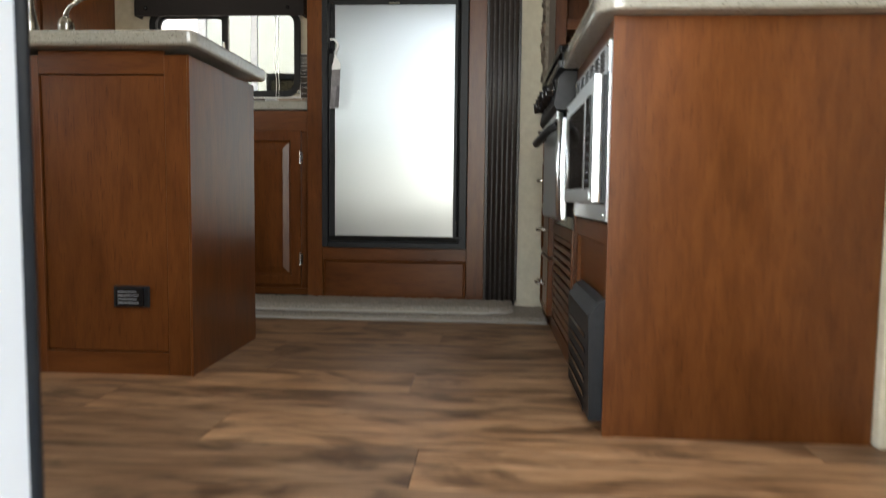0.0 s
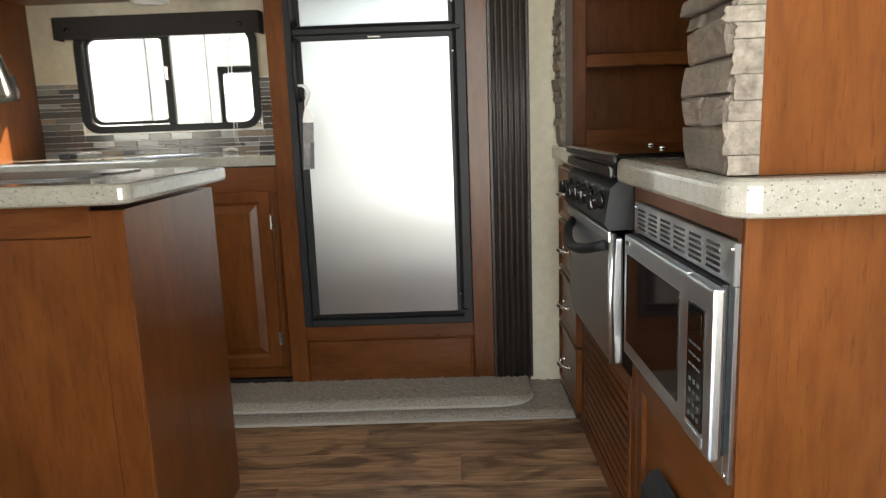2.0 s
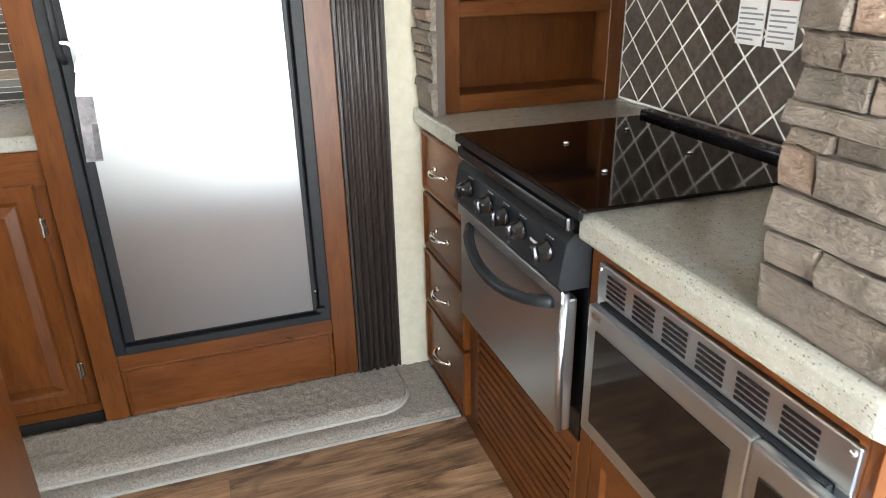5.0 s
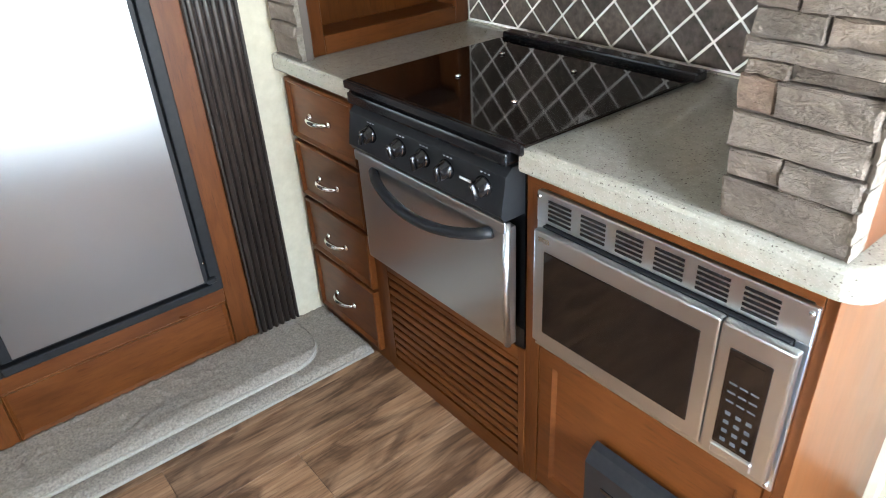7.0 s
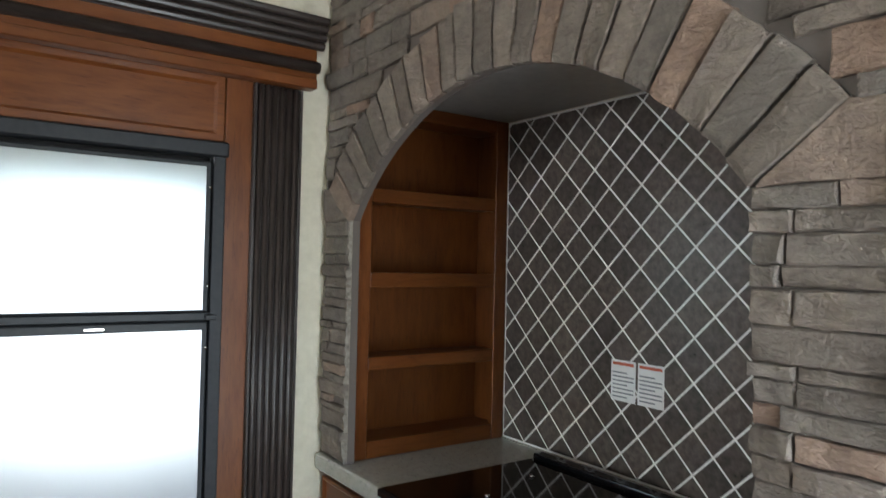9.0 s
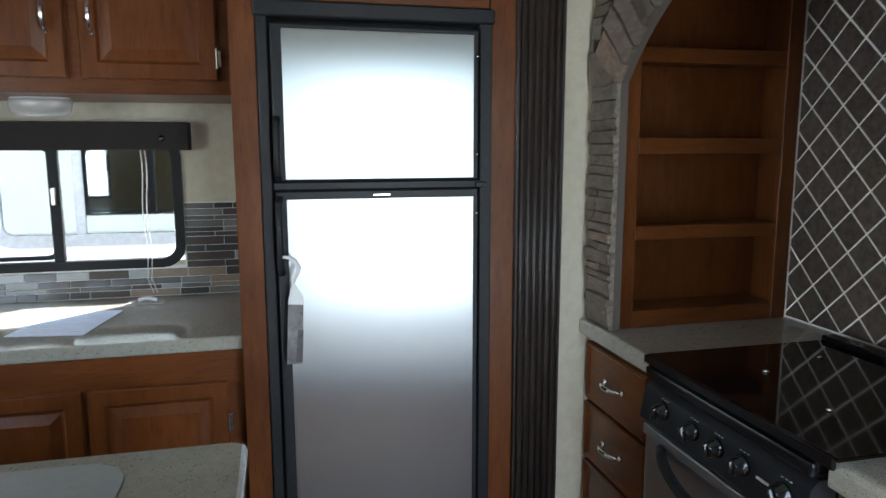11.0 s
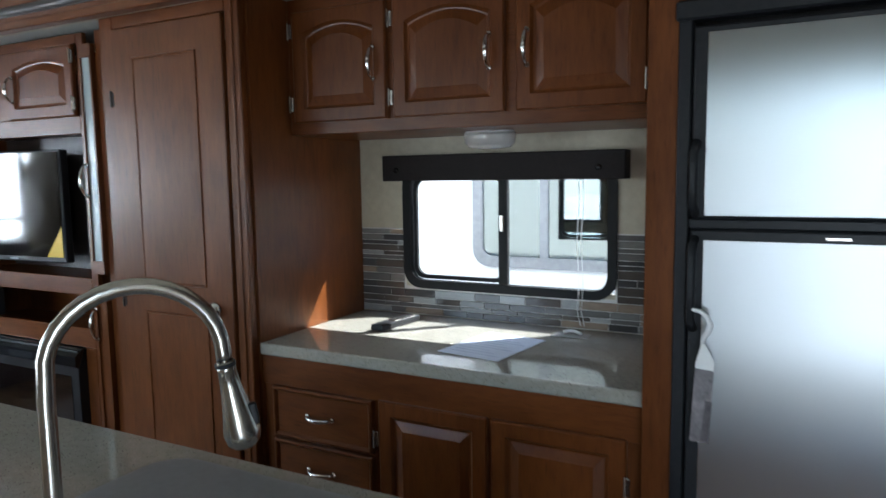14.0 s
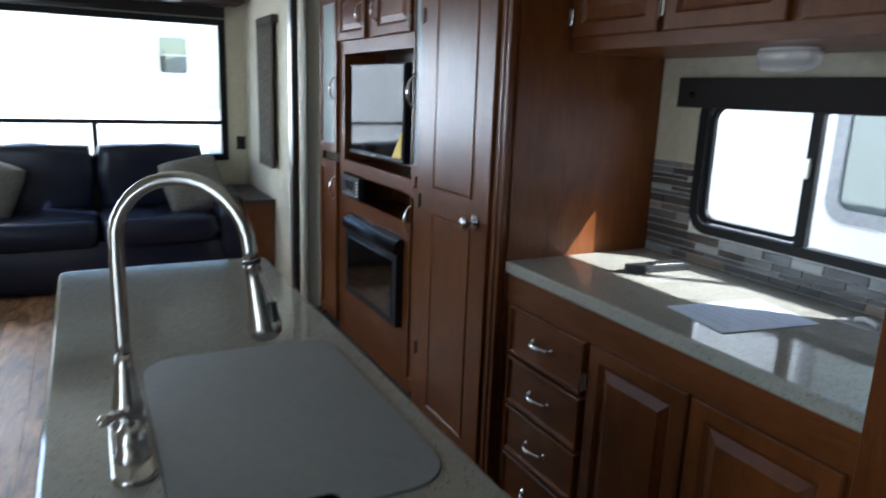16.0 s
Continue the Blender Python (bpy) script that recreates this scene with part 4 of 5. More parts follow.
for i, yy in enumerate((3.390, 3.272, 3.186, 3.105, 2.990)):
    kb = lathe([(0.022, 0.0), (0.022, -0.006), (0.019, -0.010), (0.017, -0.024), (0.010, -0.027)], (0, 0, 0), 22, "x")
    box(-0.036, -0.012, -0.0045, 0.0045, -0.018, 0.018, 0.003, bm=kb)
    kb.transform(Matrix.Translation((1.4015, yy, 0.812)) @ Matrix.Rotation(radians(-9), 4, "Y") @ Matrix.Rotation(radians((20, -10, 0, 5, -15)[i]), 4, "X"))
    kn = smooth(part("knob", kb, black_gloss, rng, "round black range knob"))
    ring = lathe([(0.0195, -0.0080), (0.0202, -0.0088), (0.0195, -0.0096)], (1.4015, yy, 0.812), 22, "x")
    part("chrome_ring", ring, nickel, kn)
    for k in range(3):
        part("mark", box(1.4015, 1.4035, yy - 0.014 + 0.011 * k, yy - 0.009 + 0.011 * k, 0.8365, 0.8385), ink_grey, panel)
part("lettering_bar", box(1.3985, 1.4005, 3.030, 3.064, 0.804, 0.809), ink_white, panel, "short white lettering bar")
part("front_lip", box(1.405, 1.455, RY0 + 0.001, RY1 - 0.001, 0.864, 0.892, 0.006, 2), black_gloss, rng, "glossy black cooktop lip")
cover = part("glass_cover", box(1.412, 1.925, RY0 - 0.045, RY1 + 0.004, 0.9135, 0.921, 0.002), black_glass, rng, "dark glass cooktop cover")
part("cover_rail", box(1.402, 1.4115, RY0 - 0.045, RY1 + 0.004, 0.900, 0.9205, 0.003), black_gloss, cover)
part("hinge_rail", box(1.926, 1.965, RY0 - 0.055, RY1 + 0.004, 0.9135, 0.936, 0.005, 2), black_gloss, rng, "black hinge rail behind the glass")
part("well", box(1.415, 1.96, RY0, RY1, 0.869, 0.9128), black_gloss, rng)
for xx, yy in ((1.56, 3.07), (1.60, 3.30), (1.80, 3.12), (1.80, 3.36)):
    smooth(part("bumper", lathe([(0.007, 0), (0.007, 0.004), (0.002, 0.006)], (xx, yy, 0.921), 12), chrome, cover, "small shiny bumper"))

louver = thing("louver_panel", (1.46, 3.21, 0), "cherry louvered furnace panel below the oven", "louver panel")
part("frame", box(XS - 0.004, XS + 0.016, 3.476, 3.500, 0.0, 0.40), wood_z, louver)
part("frame", box(XS - 0.004, XS + 0.016, 2.931, 2.950, 0.0, 0.40), wood_z, louver)
part("frame", box(XS - 0.004, XS + 0.016, 2.951, 3.475, 0.365, 0.40), wood_y, louver)
part("frame", box(XS - 0.004, XS + 0.016, 2.951, 3.475, 0.0, 0.052), wood_y, louver)
part("backing", box(XS + 0.05, XS + 0.06, 2.951, 3.475, 0.0, 0.40), dark_inside, louver)
slat0 = box(-0.007, 0.007, -0.262, 0.262, -0.0085, 0.0085, 0.003)
slat0.transform(Matrix.Translation((XS + 0.002, 3.213, 0.070)) @ Matrix.Rotation(radians(14), 4, "Y"))
s0 = part("slat", slat0, wood_y, louver)
for k in range(1, 11):
    s1 = new("slat", s0.data)
    s1.parent, s1.location = louver, (0, 0, 0.0282 * k)

# shelf unit in the niche
shelf = thing("shelf_unit", (1.75, 3.76, 0.911), "cherry wall shelf with four empty cubbies in the stone niche", "shelf")
SY = 3.752
part("stile", box(1.474, 1.520, SY, SY + 0.018, 0.912, 1.965, 0.002), wood_z, shelf)
part("stile", box(1.985, 2.034, SY, SY + 0.018, 0.912, 1.965, 0.002), wood_z, shelf)
for z0, z1 in ((0.912, 0.962), (1.168, 1.208), (1.412, 1.456), (1.662, 1.704), (1.925, 1.965)):
    part("rail", box(1.5205, 1.9845, SY + 0.001, SY + 0.018, z0, z1, 0.002), wood_x, shelf)
    part("shelf_board", box(1.4755, 2.028, SY + 0.0185, 3.905, z0 + 0.008, z1 - 0.008), wood_x, shelf)
part("back", box(1.476, 2.034, 3.9055, 3.9095, 0.912, 1.965), wood_z, shelf)
part("side", box(2.0285, 2.0335, SY + 0.0185, 3.905, 0.912, 1.965), wood_z, shelf)
part("side", box(1.4735, 1.4745, SY + 0.0185, 3.905, 0.912, 1.965), wood_z, shelf)

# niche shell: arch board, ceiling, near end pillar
solid("niche_ceiling", box(1.500, 2.042, 2.365, 3.905, 1.968, 1.985), niche_soffit, "pale ceiling panel inside the stone arch niche, its shade painted in", "ceiling", kind="structure")
pillar = thing("pillar", (1.75, 2.45, 0.911), "cherry-clad end pillar of the stone arch", "pillar", kind="structure")
part("end_panel", box(1.478, 2.043, 2.338, 2.350, 0.912, CEIL), wood_z, pillar)
part("inner_panel", box(1.4785, 2.042, 2.506, 2.516, 0.912, 1.967), wood_z, pillar)
part("core", box(1.479, 1.60, 2.3505, 2.505, 0.912, 1.967), dark_inside, pillar)

# ---- stone arch ----
YC, ARCH_R, ARCH_TOP = 3.128, 0.77, 1.90
ZC = ARCH_TOP - ARCH_R
arch_wall = thing("stone_arch", (1.46, YC, 0.911), "stacked tan ledge-stone arch around the cooking niche", "stone arch", kind="structure")


def arch_z(y):
    return ZC + math.sqrt(max(ARCH_R ** 2 - (y - YC) ** 2, 0.0))


b2 = box(1.448, 1.4775, 2.346, 2.520, 0.912, CEIL)
box(1.448, 1.472, 3.736, 3.905, 0.912, CEIL, bm=b2)
for k in range(28):
    ya, yb = 2.52 + 1.216 * k / 28, 2.52 + 1.216 * (k + 1) / 28
    loft([[(x, ya, arch_z(ya)), (x, yb, arch_z(yb)), (x, yb, CEIL), (x, ya, CEIL)] for x in (1.448, 1.472)], bm=b2)
part("backing", b2, mortar, arch_wall)


def stone_piece(quad, depth, proud):
    """A rough stone from a four-cornered outline in (y, z): worn edges, uneven face."""
    a, b, c, d = [Vector((p[0], p[1])) for p in quad]
    own = bmesh.new()
    n, m_ = 5, 4
    grid = []
    seed = random.uniform(0, 100)
    tilt, lean = random.uniform(-0.006, 0.006), random.uniform(-0.006, 0.006)
    cols = (0.0, 0.025, 0.35, 0.68, 0.975, 1.0)
    rows_ = (0.0, 0.07, 0.45, 0.93, 1.0)
    for v in rows_:
        line = []
        for u in cols:
            p = (a * (1 - u) + b * u) * (1 - v) + (d * (1 - u) + c * u) * v
            rim_ = u in (0.0, 1.0) or v in (0.0, 1.0)
            x = 1.448 - depth + tilt * (u - 0.5) + lean * (v - 0.5) - proud * noise.noise((p.x * 22 + seed, p.y * 30, seed)) + (0.003 + random.uniform(0, 0.002) if rim_ else random.uniform(-0.001, 0.001))
            j = 0.0018
            line.append(own.verts.new((x, p.x + random.uniform(-j, j), p.y + random.uniform(-j, j))))
        grid.append(line)
    for r0, r1 in zip(grid, grid[1:]):
        for i in range(n):
            own.faces.new((r0[i], r0[i + 1], r1[i + 1], r1[i]))
    ext = bmesh.ops.extrude_edge_only(own, edges=[e for e in own.edges if e.is_boundary])
    for v in ext["geom"]:
        if isinstance(v, bmesh.types.BMVert):
            v.co.x = 1.449
    return own


def lay_stones(y0, y1, z0, z1):
    z = z0
    while z < z1 - 0.012:
        h = min(0.066 if z == z0 else random.choice((0.021, 0.026, 0.031, 0.036, 0.042, 0.050)), z1 - z)
        if z1 - z - h < 0.02:
            h = z1 - z
        y = y0 + random.uniform(-0.004, 0.005)
        end = y1 + random.uniform(-0.005, 0.004)
        while y < end - 0.01:
            w = min(random.uniform(0.06, 0.17), end - y)
            if end - y - w < 0.035:
                w = end - y
            g = 0.0012
            part("stone", stone_piece(((y + g, z + g), (y + w - g, z + g), (y + w - g, z + h - g), (y + g, z + h - g)), random.uniform(0.006, 0.022), 0.006), stone, arch_wall)
            y += w
        z += h


random.seed(11)
SPRING = arch_z(2.52)
lay_stones(2.342, 2.522, 0.913, SPRING)
lay_stones(3.735, 3.890, 0.913, SPRING)
# voussoirs
HALF = math.asin((YC - 2.52) / ARCH_R)
NV, RO = 23, 0.93
for k in range(NV):
    a0, a1 = -HALF + 2 * HALF * k / NV + 0.004, -HALF + 2 * HALF * (k + 1) / NV - 0.004
    ro = RO + random.uniform(-0.008, 0.012)
    ri = ARCH_R - 0.004
    q = [(YC + r * math.sin(a), ZC + r * math.cos(a)) for r, a in ((ri, a0), (ri, a1), (ro, a1), (ro, a0))]
    part("voussoir", stone_piece(q, random.uniform(0.016, 0.022), 0.006), stone, arch_wall)
# skewback stones at the springing
yo, zo = RO * math.sin(HALF), ZC + RO * math.cos(HALF)
part("stone", stone_piece(((2.343, SPRING), (2.519, SPRING), (YC - yo + 0.002, zo), (2.343, zo)), 0.016, 0.006), stone, arch_wall)
part("stone", stone_piece(((3.737, SPRING), (3.889, SPRING), (3.889, zo), (YC + yo - 0.002, zo)), 0.016, 0.006), stone, arch_wall)
# pale cut edges of the veneer
plaster = mottled("pale_cut_stone_edge", (0.125, 0.105, 0.085), (0.29, 0.255, 0.21), 55, 0.92, 0.9, 0.2, False, 0.006)
z = 0.913
while z < CEIL - 0.01:
    h = min(random.choice((0.021, 0.027, 0.034, 0.045)), CEIL - z)
    out = random.uniform(1.422, 1.442)
    cut = []
    for k in range(5):
        zz = z + 0.0006 + (h - 0.0012) * k / 4
        x_ = out + random.uniform(-0.003, 0.004)
        cut.append([(x_, 2.338 + random.uniform(-0.0015, 0.001), zz), (1.4772, 2.3375, zz), (1.4772, 2.3445, zz), (x_ + 0.004, 2.3445, zz)])
    part("cut_edge", loft(cut), plaster, arch_wall, "pale rough cut side of a ledge stone")
    z += h
for y_edge, top, sgn in ((3.7355, SPRING, -1),):
    strip = []
    nz = int((top - 0.913) / 0.012)
    for k in range(nz + 1):
        zz = 0.913 + (top - 0.913) * k / nz
        out = 1.4345 + 0.006 * noise.noise((zz * 45, y_edge * 9, 0.3)) + random.uniform(-0.004, 0.004)
        wob = 0.003 * noise.noise((zz * 60, 4.0, y_edge))
        strip.append([(out, y_edge + sgn * 0.002 + wob, zz), (1.4475, y_edge + sgn * 0.003, zz), (1.4475, y_edge + 0.004, zz), (out + 0.003, y_edge + 0.004 + wob, zz)])
    part("cut_edge", loft(strip), plaster, arch_wall, "pale ragged cut stone edge")
# spandrels and the field above the ring
z = zo
while z < CEIL - 0.01:
    h = min(random.choice((0.03, 0.04, 0.05, 0.065)), CEIL - z)
    zt = z + h * 0.4
    half = math.sqrt(max(0.0, 0.945 ** 2 - (zt - ZC) ** 2)) if zt - ZC < 0.945 else 0.0
    spans = ((2.342, YC - half), (YC + half, 3.890)) if half > 0.02 else ((2.342, 3.890),)
    for ya, yb in spans:
        if yb - ya > 0.015:
            y = ya
            while y < yb - 0.005:
                w = min(random.uniform(0.08, 0.22), yb - y)
                if yb - y - w < 0.03:
                    w = yb - y
                part("stone", stone_piece(((y + 0.001, z + 0.001), (y + w - 0.001, z + 0.001), (y + w - 0.001, z + h - 0.001), (y + 0.001, z + h - 0.001)), random.uniform(0.008, 0.018), 0.006), stone, arch_wall)
                y += w
    z += h

# ---- diagonal tile wall ----
tiles = thing("tile_backsplash", (2.04, 3.1, 0.93), "brown diagonal tile backsplash with white grout behind the range", "backsplash", kind="structure")
TY0, TY1, TZ0, TZ1 = 2.518, 3.750, 0.916, 1.962
part("grout_bed", box(2.034, 2.0445, TY0, TY1, TZ0, TZ1), grout, tiles)
STEP, GAP = 0.1127, 0.0062


def clip_poly(poly, lo, hi, axis):
    for limit, sign in ((lo, 1), (hi, -1)):
        out = []
        for i, p in enumerate(poly):
            q = poly[(i + 1) % len(poly)]
            dp, dq = sign * (p[axis] - limit), sign * (q[axis] - limit)
            if dp >= 0:
                out.append(p)
            if dp * dq < 0:
                t = dp / (dp - dq)
                out.append((p[0] + t * (q[0] - p[0]), p[1] + t * (q[1] - p[1])))
        poly = out
        if len(poly) < 3:
            return []
    return poly


h2 = STEP / 2 - GAP * 0.707
for i in range(-2, 26):
    for j in range(-2, 26):
        cy, cz = 3.645 - (i - 2) * STEP / 2, 0.922 + j * STEP / 2
        if (i + j) % 2 == 0:
            continue
        poly = [(cy + h2, cz), (cy, cz + h2), (cy - h2, cz), (cy, cz - h2)]
        poly = clip_poly(poly, TY0 + 0.006, TY1 - 0.006, 0)
        poly = clip_poly(poly, TZ0 + 0.006, TZ1 - 0.006, 1) if poly else []
        if len(poly) > 2:
            area = abs(sum(p[0] * poly[(k + 1) % len(poly)][1] - poly[(k + 1) % len(poly)][0] * p[1] for k, p in enumerate(poly))) / 2
            if area > 2e-5:
                mid_y, mid_z = sum(p[0] for p in poly) / len(poly), sum(p[1] for p in poly) / len(poly)
                inner = [(mid_y + 0.965 * (p[0] - mid_y), mid_z + 0.965 * (p[1] - mid_z)) for p in poly]
                part("tile", loft([[(2.035, *p) for p in poly], [(2.0325, *p) for p in poly], [(2.0318, *p) for p in inner]]), brown_tile, tiles)
part("kick_strip", box(2.026, 2.0335, TY0, TY1, 0.9115, 0.9158), counter_mat, tiles)

for y1, yb, red in ((3.286, 3.202, True), (3.194, 3.110, False)):
    st = thing("warning_label", (2.03, (y1 + yb) / 2, 1.18), "white printed warning sheet stuck on the backsplash", "label", "warning sheets on the tiles")
    pg = part("sheet", put(box(0, y1 - yb, -0.001, 0, 0, 0.112), 2.0308, y1, 1.121, FACE_X), paper_white, st)
    bars(pg, "heading_bar", ((0.006, 0.098, 0.072, 0.008),), 2.0296, y1, 1.121, FACE_X, ink_red)
    bars(pg, "text_bar", [(0.006, 0.010 + 0.011 * k, 0.072 if k % 3 else 0.05, 0.004) for k in range(7)], 2.0296, y1, 1.121, FACE_X, ink_grey)

# ---- island ----
IX0, IX1, IY0, IY1 = -1.055, 0.430, 2.705, 3.205
isl = thing("island_cabinet", (-0.3, 2.95, 0), "cherry kitchen island with framed front panel", "kitchen island")
part("body", box(IX0, IX1 - 0.001, IY0 + 0.013, IY1, 0.0, 0.857), wood_z, isl)
for xa, xb in ((IX1 - 0.066, IX1), (-0.052, 0.018), (-0.560, -0.490), (IX0, IX0 + 0.07)):
    part("front_stile", box(xa, xb, IY0, IY0 + 0.012, 0.0, 0.857, 0.001), wood_z, isl)
for xa, xb in ((0.0185, IX1 - 0.0665), (-0.4895, -0.0525), (IX0 + 0.0705, -0.5605)):
    part("front_rail", box(xa, xb, IY0 + 0.0003, IY0 + 0.012, 0.807, 0.868, 0.001), wood_x, isl)
    part("front_rail", box(xa, xb, IY0 + 0.0003, IY0 + 0.012, 0.0, 0.062, 0.001), wood_x, isl)
    part("front_panel", box(xa + 0.003, xb - 0.003, IY0 + 0.0065, IY0 + 0.0125, 0.065, 0.804, 0.001), wood_z, isl)
part("corner_bead", box(IX1 - 0.004, IX1 + 0.003, IY0 - 0.003, IY0 + 0.004, 0.0, 0.857, 0.0012), wood_z, isl)
itop = bmesh.new()


def slab_ring(ins, z):
    return [(u, v, z) for u, v in rounded_loop(-1.110 + ins, 0.468 - ins, 2.652 + ins, 3.230 - ins, 0.026 - ins * 0.5, 5)]


loft([slab_ring(0.009, 0.871), slab_ring(0.002, 0.875), slab_ring(0, 0.881), slab_ring(0, 0.902), slab_ring(0.003, 0.908), slab_ring(0.009, 0.911)], bm=itop)
island_top = solid("island_countertop", itop, counter_mat, "speckled beige island countertop with polished rolled edge", "countertop")
outl = thing("power_outlet", (0.262, 2.70, 0.215), "black duplex outlet on the island front", "outlet")
part("plate", box(0.212, 0.312, IY0 - 0.001, IY0 + 0.0062, 0.186, 0.244, 0.003, 2), black_plastic, outl)
part("cover", box(0.222, 0.300, IY0 - 0.012, IY0 - 0.0015, 0.190, 0.240, 0.004, 2), black_gloss, outl)
for k in range(4):
    part("slot", box(0.230, 0.288 - 0.006 * (k % 2), IY0 - 0.0128, IY0 - 0.0115, 0.198 + 0.010 * k, 0.201 + 0.010 * k), ink_grey, outl)

sink = thing("sink_cover", (0.0, 2.99, 0.911), "flush grey sink cover board with finger hole in the island", "sink cover", shift=(-0.012, 0.012, 0))
SL = rounded_loop(-0.312, 0.297, 2.795, 3.172, 0.075, 8)
SI = rounded_loop(-0.3095, 0.2945, 2.7975, 3.1695, 0.0725, 8)


def notched(loop, u1, u0, v0, v1, r):
    """The loop with a finger notch cut in from its straight edge at u1 to u0, between v0 and v1."""
    out = []
    for i, (u, v) in enumerate(loop):
        out.append((u, v))
        u2, v2 = loop[(i + 1) % len(loop)]
        if abs(u - u1) < 1e-4 and abs(u2 - u1) < 1e-4 and abs(v2 - v) > v1 - v0:
            cut = [(u1, v0)]
            for cv, a0 in ((v0 + r, -90), (v1 - r, -180)):
                for k in range(6):
                    a = radians(a0 - 18 * k)
                    cut.append((u0 + r + r * math.cos(a), cv + r * math.sin(a)))
            cut.append((u1, v1))
            out += cut if v2 > v else cut[::-1]
    return out


plane_z = lambda u, v, d: (u, v, 0.911 + d)
part("rim", frame_ring(SL, SI, -0.0002, 0.0012, plane_z), shader("dark_groove", (0.10, 0.10, 0.095), 0.5)[0], sink)
part("board", loft([[(u, v, z) for u, v in notched(SI, 0.2945, 0.258, 2.915, 3.003, 0.016)] for z in (0.9118, 0.9146)]), sink_grey, sink)
# black plate in the notch paints the darkness of the sink below
part("finger_hole", loft([[(u, v, z) for u, v in rounded_loop(0.2585, 0.2943, 2.9155, 3.0025, 0.004, 4)] for z in (0.9112, 0.9116)]), black_void, sink, "black plate painting the shade in the finger notch")

fau = thing("faucet", (0.115, 2.765, 0.911), "brushed nickel gooseneck pull-down faucet with side lever", "faucet", shift=(-0.05, 0.012, 0))
fx, fy = 0.0, 2.763
RX_, RY_ = 0.116, 0.170
plate = loft([[(0.05 + u, fy + v, z) for u, v in rounded_loop(-0.125 + i_, 0.125 - i_, -0.03 + i_, 0.03 - i_, 0.029 - i_, 8)] for z, i_ in ((0.9112, 0), (0.917, 0), (0.9205, 0.004))])
smooth(part("deck_plate", plate, nickel, fau))
smooth(part("post", lathe([(0.025, 0.0), (0.026, 0.008), (0.022, 0.016), (0.0245, 0.03), (0.0205, 0.048), (0.0165, 0.075), (0.0135, 0.10), (0.0122, 0.12)], (fx, fy, 0.918), 24), nickel, fau))
neck = [(fx, fy, 1.03 + 0.025 * k) for k in range(7)]
for k in range(1, 17):
    a = radians(180 - 11.2 * k)
    s = 0.5 + 0.5 * math.cos(a)
    neck.append((fx + RX_ * s, fy + RY_ * s, 1.212 + 0.099 * math.sin(a)))
neck.append((fx + RX_ * 1.005, fy + RY_ * 1.005, 1.2))
smooth(part("neck", tube(neck, 0.0106, 16), nickel, fau, "gooseneck spout"))
end, before = Vector(neck[-1]), Vector(neck[-2])
way = Vector((0.10, 0.16, -1.0)).normalized()
neck_end = tube([end, end + way * 0.008], 0.0115, 16)
head = tube([end + way * d for d in (0.004, 0.012, 0.0125, 0.036, 0.074, 0.100, 0.114, 0.121)], [0.0126, 0.0126, 0.0122, 0.0140, 0.0200, 0.0250, 0.0228, 0.0155], 20)
join(head, neck_end)
sp = smooth(part("spray_head", head, nickel, fau, "flared pull-down spray head"))
smooth(part("collar", tube([end + way * 0.001, end + way * 0.006], 0.0138, 20), black_plastic, sp))
pad = box(-0.007, 0.007, -0.005, 0.005, -0.015, 0.015, 0.004, 2)
pad.transform(Matrix.Translation(end + way * 0.080 + Vector((0.017, 0.012, 0.004))) @ Matrix.Rotation(radians(-55), 4, "Z") @ Matrix.Rotation(radians(10), 4, "X"))
part("button", pad, black_plastic, sp, "black rubber spray button")
lx = 0.105
valve = smooth(part("valve", lathe([(0.025, 0.0), (0.026, 0.008), (0.0215, 0.016), (0.0225, 0.03), (0.019, 0.045), (0.010, 0.054)], (lx, fy, 0.918), 22), nickel, fau, "lever valve body"))
lev = tube([(lx, fy, 0.962), (lx + 0.004, fy - 0.004, 0.985), (lx + 0.02, fy - 0.012, 0.998), (lx + 0.06, fy - 0.028, 1.012), (lx + 0.078, fy - 0.034, 1.018), (lx + 0.086, fy - 0.036, 1.018)], [0.009, 0.007, 0.0058, 0.0062, 0.0085, 0.004], 12)
smooth(part("lever", lev, nickel, valve, "slim lever"))

# ---- entertainment wall ----
EY = 4.030
ent = thing("entertainment_cabinet", (-2.3, EY, 0.03), "tall cherry entertainment cabinet with television niche and glass side doors", "cabinet")
def eb(name, x0, x1, z0, z1, m=None, d=0.02, y=EY, label=""):
    return part(name, box(x0, x1, y, y + d, z0, z1, 0.002), m or wood_z, ent, label)
eb("stile", -3.06, -3.02, 0.03, 2.0)
eb("stile", -2.715, -2.635, 0.03, 2.0)
eb("stile", -1.735, -1.695, 0.03, 2.0)
eb("stile", -1.625, -1.460, 0.03, 2.0)
eb("rail", -2.635, -1.735, 1.962, 2.0, wood_x)
eb("rail", -2.635, -1.735, 1.622, 1.690, wood_x)
eb("rail", -2.635, -1.735, 0.985, 1.056, wood_x)
eb("rail", -2.635, -1.735, 0.770, 0.850, wood_x)
eb("rail", -2.635, -1.735, 0.03, 0.33, wood_x)
eb("panel", -2.635, -2.52, 0.33, 0.77)
eb("panel", -1.80, -1.735, 0.33, 0.77)
eb("center_stile", -2.285, -2.165, 1.690, 1.962)
part("back", box(-3.06, -1.460, EY + 0.30, EY + 0.315, 0.03, 2.0), wood_x, ent)
part("niche_side", box(-2.65, -2.6355, EY + 0.0205, EY + 0.299, 0.33, 1.66), wood_z, ent)
